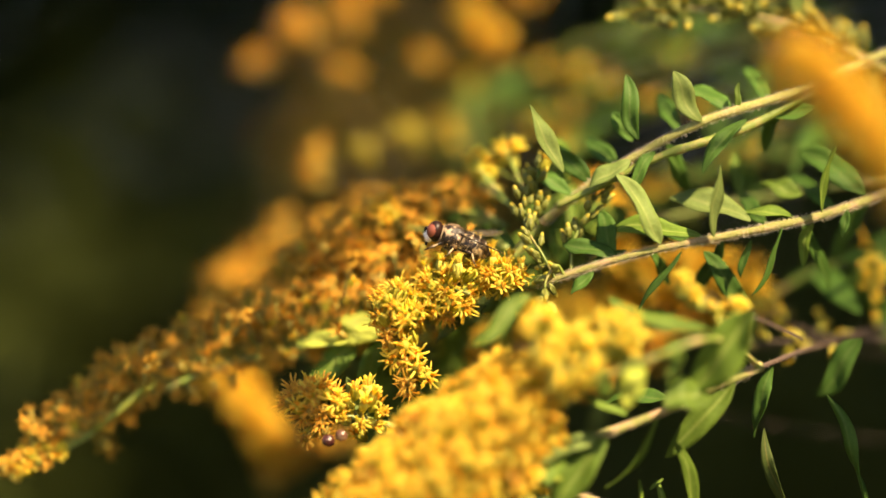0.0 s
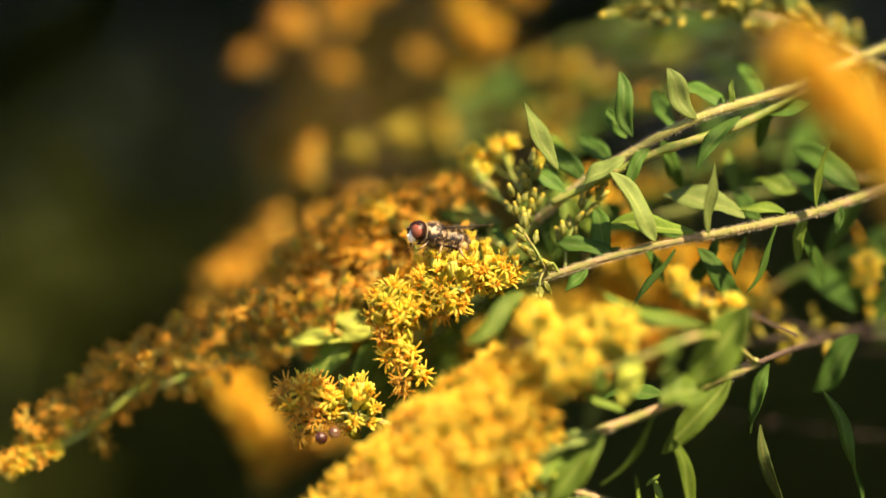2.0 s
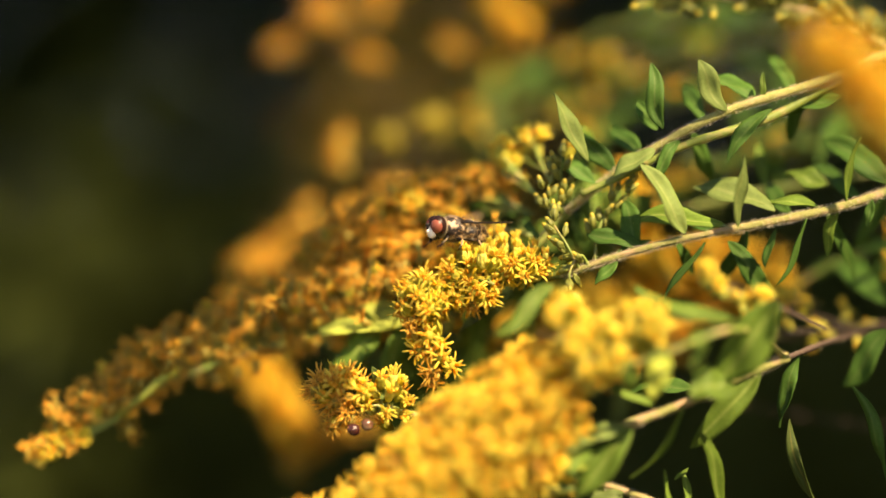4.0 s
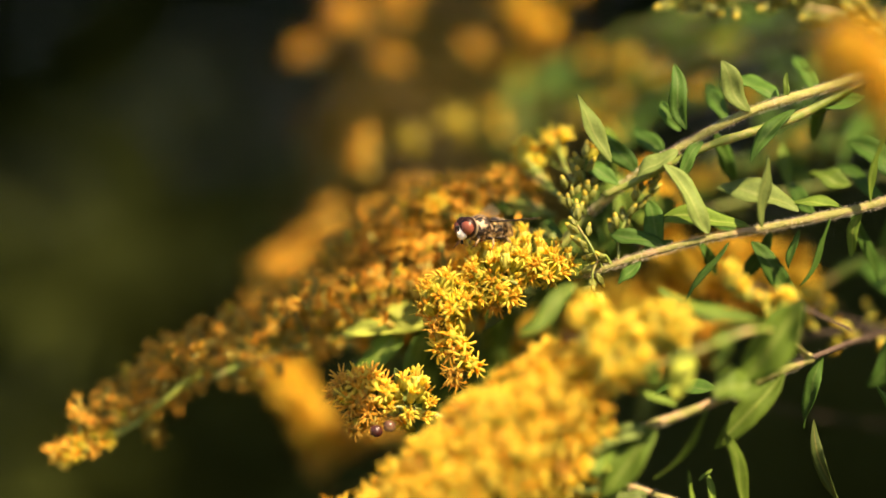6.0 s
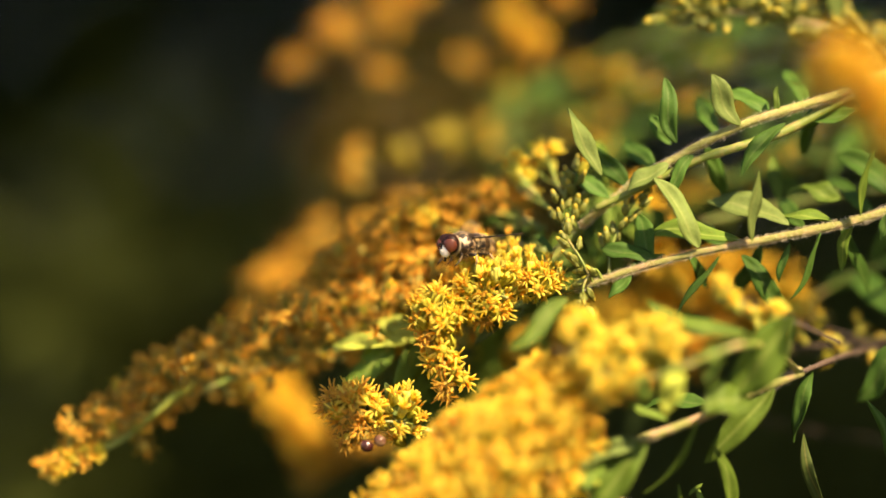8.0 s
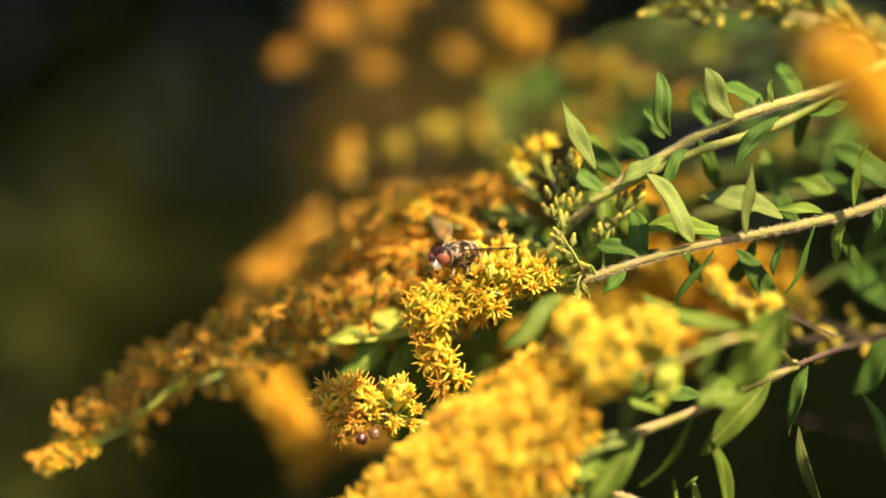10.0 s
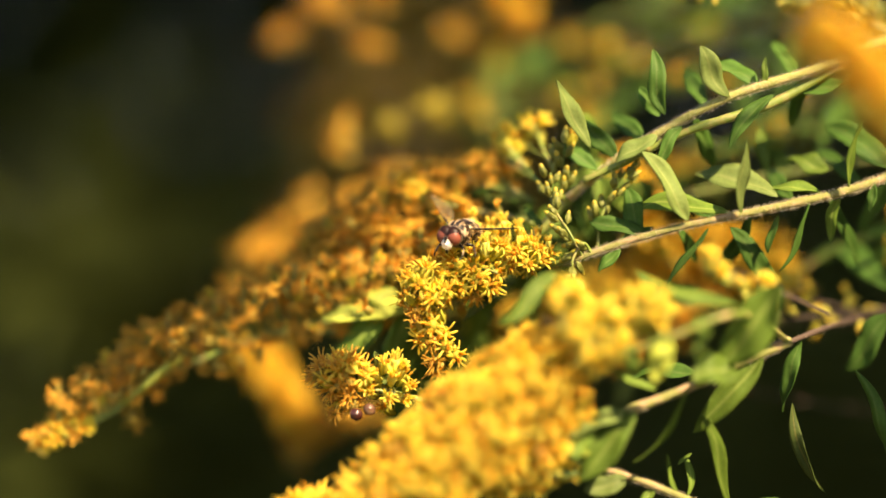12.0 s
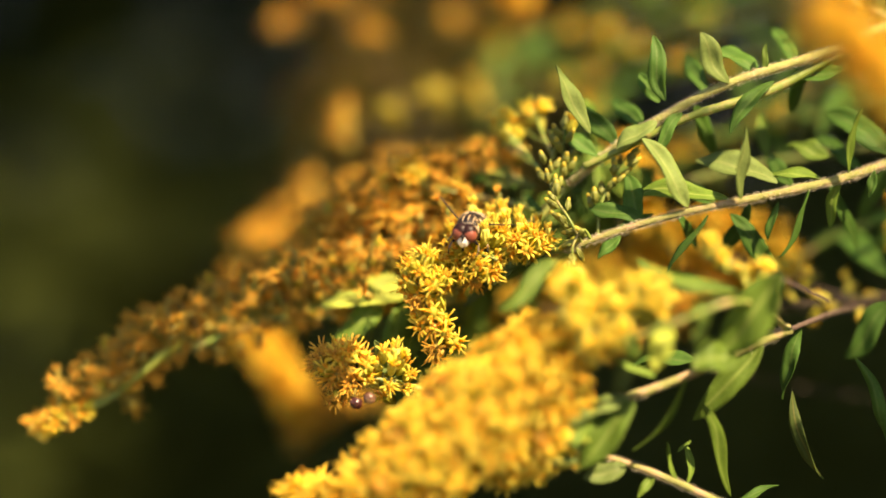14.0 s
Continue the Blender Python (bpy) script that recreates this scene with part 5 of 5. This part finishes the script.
        b.tube([p, p + n * 0.00015, p + n * rnd.uniform(0.0003, 0.0005) + Vector((0.0002, 0, -0.00005))], [0.00003, 0.00002, 0.00001], 3)
    b.made("flank_fuzz", [FLY_HAIR], fly, "pale hairs along the abdomen")
    b = Bag()
    b.ball((6.3 * mm, 0, -0.95 * mm), (2.7 * mm, 2.15 * mm, 1.5 * mm), 0, 10, 14)
    b.made("belly", [FLY_PALE], fly, "cream underside")
    b = Bag()
    b.ball((9.7 * mm, 0, -0.85 * mm), (0.6 * mm, 0.75 * mm, 0.55 * mm), 0, 8, 12)
    b.made("tail", [FLY_DARK], fly)
    # legs
    for s in (-1, 1):
        for k, (x0, pts) in enumerate(((1.8, ((0, 1.0, -1.4), (-0.9, 2.3, -1.9), (-1.9, 2.6, -2.9), (-2.7, 2.4, -3.5))),
                                       (3.2, ((0, 1.0, -1.6), (0.4, 2.9, -1.8), (-0.1, 3.6, -3.0), (-0.6, 3.7, -3.6))),
                                       (4.4, ((0, 1.0, -1.5), (2.6, 2.5, -1.6), (3.3, 3.0, -2.9), (4.0, 3.1, -3.5))))):
            p = [Vector((x0 + q[0], s * q[1], q[2])) * mm for q in pts]
            b = Bag()
            b.tube([p[0], p[0].lerp(p[1], 0.5), p[1]], [0.00024, 0.0004 if k == 2 else 0.00032, 0.00018], 8)
            leg = b.made("leg", [FLY_DARK], fly)
            b = Bag()
            b.tube([p[1], p[1].lerp(p[2], 0.6), p[2]], [0.00017, 0.0002, 0.00014], 7)
            b.made("shin", [FLY_TAN], leg, "pale tan shin")
            b = Bag()
            b.tube([p[2].lerp(p[3], i / 4) for i in range(5)], [0.00013, 0.0001, 0.00013, 0.0001, 0.00012], 6)
            b.made("foot", [FLY_DARK], leg)
    # wings: membrane on +x from the hinge, with veins
    WING.use_nodes = True
    n, l = WING.node_tree.nodes, WING.node_tree.links
    bs = n["Principled BSDF"]
    bs.inputs["Base Color"].default_value = (0.34, 0.29, 0.19, 1)
    bs.inputs["Roughness"].default_value = 0.25
    tr, mx, nz = n.new("ShaderNodeBsdfTransparent"), n.new("ShaderNodeMixShader"), n.new("ShaderNodeTexNoise")
    tr.inputs[0].default_value = (0.93, 0.88, 0.78, 1)
    nz.inputs["Scale"].default_value = 900
    rg = n.new("ShaderNodeMapRange")
    rg.inputs["To Min"].default_value, rg.inputs["To Max"].default_value = 0.05, 0.17
    l.new(nz.outputs[0], rg.inputs["Value"])
    l.new(rg.outputs[0], mx.inputs[0])
    l.new(tr.outputs[0], mx.inputs[1])
    l.new(bs.outputs[0], mx.inputs[2])
    l.new(mx.outputs[0], n["Material Output"].inputs["Surface"])
    wings = []
    for s in (-1, 1):
        L = 9.6
        edge = lambda x: (0.35 * math.sin(math.pi * min(1, x)), -2.9 * math.sin(math.pi * min(1, x ** 1.25)) ** 0.7)
        v, f = [], []
        N, M = 14, 5
        for layer in (0, 1):
            for i in range(N + 1):
                x = i / N
                hi, lo = edge(x)
                for j in range(M + 1):
                    y = hi + (lo - hi) * j / M
                    v.append(Vector((L * x, s * y, 0.10 * math.sin(j * 2.6) + 0.3 * x * x - layer * 0.02)) * mm)
        st = (N + 1) * (M + 1)
        for i in range(N):
            for j in range(M):
                q = (i * (M + 1) + j, i * (M + 1) + j + 1, (i + 1) * (M + 1) + j + 1, (i + 1) * (M + 1) + j)
                f += [q, tuple(c + st for c in q[::-1])]
        w = finish("wing", v, f, [WING], fly, "clear brownish veined wing")
        for c in (0.02, 0.25, 0.45, 0.65):
            pts = []
            for i in range(1, 13):
                x = i / 13
                hi, lo = edge(x)
                y = hi + (lo - hi) * c * min(1, x * 2.2)
                pts.append(Vector((L * x, s * y, 0.10 * math.sin(c * 5 * 2.6 * min(1, x * 2.2)) + 0.3 * x * x)) * mm)
            ve = Bag()
            ve.tube(pts, [0.0001 if c < 0.1 else 0.00005] * len(pts), 4)
            ve.made("vein", [FLY_DARK], w)
        wings.append(w)
    return fly, wings


# ---- two shiny beads in the small sprig ----
BEAD = material("bead_brown", (0.05, 0.014, 0.011), 0.25, 0.4, 300, spec=0.6, bump=0.03, patch=((0.15, 0.06, 0.04), 0.06))
BEAD_PALE = material("bead_tan", (0.13, 0.06, 0.035), 0.27, 0.4, 300, 0.15, spec=0.6, bump=0.03, patch=((0.32, 0.20, 0.11), 0.08))


def bead(c, r, seed):
    b = Bag()
    b.ball(c, (r, r * 0.96, r * 0.93), 0, 14, 20, rot=Euler((0.4 * seed, 0.7, 0.3)).to_matrix())
    ob = tagged(b.made("snail_shell", [BEAD if seed == 1 else BEAD_PALE]), "tiny glossy reddish-brown snail shell on the flowers", "snail shell", "snail shells")
    lip = Bag()
    n = 22
    pts = [Vector(c) + Vector((math.cos(i * 0.5), -0.2, math.sin(i * 0.5))) * r * (0.15 + 0.032 * i) + Vector((0, -r * (0.92 - 0.028 * i), 0)) for i in range(n)]
    lip.tube(pts, [r * 0.09] * n, 6)
    lip.made("whorl", [BEAD if seed == 1 else BEAD_PALE], ob)
    return ob


shells = [bead((-0.0194, -0.005, 0.8176), 0.0012, 1), bead((-0.0172, -0.004, 0.8184), 0.00108, 2)]

fly, wings = build_fly()
FLY = [  # seconds, x, y, z in metres, roll, pitch, turn in degrees
    (0, -0.00126, 0.00280, 0.85291, 0.0, 18.0, 2.0),
    (0.3, -0.00265, 0.00271, 0.85209, 0.0, 14.0, 14.0),
    (0.6, -0.00300, 0.00261, 0.85203, 0.0, 13.1, 15.0),
    (0.9, -0.00367, 0.00252, 0.85186, 0.0, 12.2, 16.0),
    (1.2, -0.00417, 0.00243, 0.85220, 0.0, 11.2, 17.7),
    (1.6, -0.00373, 0.00230, 0.85243, 0.0, 10.0, 20.0),
    (2, -0.00331, 0.00218, 0.85248, 0.0, 9.5, 21.0),
    (2.4, -0.00310, 0.00205, 0.85290, 0.0, 9.0, 22.0),
    (2.8, -0.00274, 0.00193, 0.85294, 0.0, 8.5, 23.0),
    (3.2, -0.00491, 0.00180, 0.85241, 0.0, 8.0, 24.0),
    (5.3, -0.00521, 0.00117, 0.85135, 0.0, 1.0, 38.0),
    (5.7, -0.00465, 0.00105, 0.85121, 0.0, 0.6, 39.0),
    (6.1, -0.00405, 0.00093, 0.85188, 0.0, 0.2, 40.0),
    (6.5, -0.00412, 0.00081, 0.85103, 0.0, -0.2, 41.0),
    (6.9, -0.00468, 0.00069, 0.85166, 0.0, -0.7, 41.2),
    (7.3, -0.00496, 0.00057, 0.85147, 0.0, -1.1, 41.5),
    (7.7, -0.00530, 0.00045, 0.85104, 0.0, -1.5, 41.7),
    (8.2, -0.00546, 0.00030, 0.85117, 0.0, -2.0, 42.0),
    (10.3, -0.00586, -0.00120, 0.84770, 8.0, -9.0, 50.0),
    (10.6, -0.00594, -0.00128, 0.84768, 8.0, -9.0, 50.2),
    (10.9, -0.00560, -0.00136, 0.84822, 8.0, -9.0, 50.5),
    (11.2, -0.00553, -0.00144, 0.84829, 8.0, -9.0, 50.8),
    (11.5, -0.00538, -0.00152, 0.84787, 8.0, -9.0, 51.0),
    (11.8, -0.00418, -0.00161, 0.84739, 8.0, -10.1, 60.0),
    (12, -0.00335, -0.00166, 0.84777, 8.0, -10.8, 65.0),
    (12.2, -0.00238, -0.00171, 0.84726, 8.0, -11.5, 70.0),
    (12.5, -0.00160, -0.00179, 0.84683, 8.0, -12.6, 72.5),
    (12.8, -0.00112, -0.00188, 0.84676, 8.0, -13.7, 75.0),
    (13.1, -0.00119, -0.00196, 0.84661, 8.0, -14.8, 75.5),
    (13.4, -0.00139, -0.00204, 0.84656, 8.0, -15.8, 76.0),
    (13.7, -0.00103, -0.00212, 0.84637, 8.0, -16.9, 76.5),
    (14, -0.00073, -0.00220, 0.84585, 8.0, -18.0, 77.0),
]
# seconds; sweep from the body's line, lift and twist of the near and the far wing, in degrees
WINGS = [(0, 14, -8, 0, 20, 16, 12), (0.4, 14, 10, 0, 18, 14, 12), (1.2, 14, 14, 0, 16, 14, 12), (3.2, 20, 6, 0, 22, 14, 12), (5.3, 38, 3, 2, 34, 18, 10), (8.2, 40, 2, 3, 34, 18, 10),
         (10.3, 54, 2, 26, 62, 24, -8), (11.6, 54, 2, 26, 62, 24, -8), (12.2, 50, -3, 15, 44, 18, 22), (14, 50, -9, 16, 42, 12, 40)]


# gentle sway in the breeze: seconds, metres across and up
SWAY_FRONT = [(0, 0.00000, -0.00000), (0.5, 0.00016, 0.00055), (1, 0.00043, -0.00068), (1.5, 0.00038, -0.00048), (2, 0.00025, 0.00013), (2.5, 0.00037, 0.00007), (3, 0.00040, -0.00036), (5.5, 0.00035, 0.00028), (6, 0.00037, -0.00007), (6.5, 0.00058, -0.00021), (7, 0.00044, -0.00008), (7.5, 0.00022, -0.00000), (8, 0.00030, -0.00019), (10.5, 0.00051, -0.00013), (11, 0.00033, -0.00018), (11.5, 0.00031, -0.00007), (12, 0.00030, 0.00008), (12.5, 0.00035, -0.00015), (13, 0.00034, 0.00009), (13.5, 0.00032, 0.00024), (14, 0.00039, -0.00013)]
SWAY_SPRIG = [(0, 0.00000, -0.00000), (0.5, 0.00005, -0.00009), (1, 0.00010, -0.00082), (1.5, 0.00041, -0.00038), (2, -0.00034, 0.00009), (2.5, 0.00011, -0.00058), (3, 0.00060, -0.00066), (5.5, 0.00010, 0.00024), (6, 0.00020, -0.00026), (6.5, 0.00049, -0.00024), (7, 0.00037, 0.00051), (7.5, -0.00004, -0.00020), (8, 0.00021, -0.00049), (10.5, 0.00032, -0.00029), (11, 0.00001, -0.00045), (11.5, 0.00005, -0.00011), (12, 0.00024, 0.00013), (12.5, 0.00017, -0.00062), (13, 0.00002, -0.00063), (13.5, 0.00005, 0.00020), (14, 0.00036, -0.00040)]

# the perch sinks a little under the fly: seconds, degrees about a point on its stem
SINK = [(0, 0), (0.5, 0.3), (1, -0.08), (1.5, 0.28), (2, 0.1), (2.5, 0.1), (3, 0.38), (5.5, 0.38), (6, 0.03), (6.5, 0.38), (7, 0.2), (7.5, 0.3), (8, 0.2), (10.5, 0.9), (11, 0.22), (11.5, 0.5), (12, 0.68), (12.5, 0.6), (13, 0.85), (13.5, 0.92), (14, 0.85)]
PIVOT = (0.058, 0.002, 0.8542)


def motions():
    walk(perch, [(t, pose(*PIVOT) @ pose(0, 0, 0, 0, -a, 0) @ pose(*(-c for c in PIVOT))) for t, a in SINK])
    for thing in front:
        walk(thing, [(t, pose(x, 0, z)) for t, x, z in SWAY_FRONT])
    for thing in (sprig, *shells):
        walk(thing, [(t, pose(x, 0, z)) for t, x, z in SWAY_SPRIG])
    walk(fly, [(t, pose(x, y, z, 0, 0, turn) @ pose(0, 0, 0, roll, pitch, 0)) for t, x, y, z, roll, pitch, turn in FLY])
    for k, (s, y) in enumerate(((-1, -1.55), (1, 1.55))):
        walk(wings[k], [(r[0], pose(0.0030, y * 0.001, 0.0011, 0, 0, s * r[1 + 3 * k]) @ pose(0, 0, 0, s * r[3 + 3 * k], -r[2 + 3 * k], 0)) for r in WINGS])


motions()
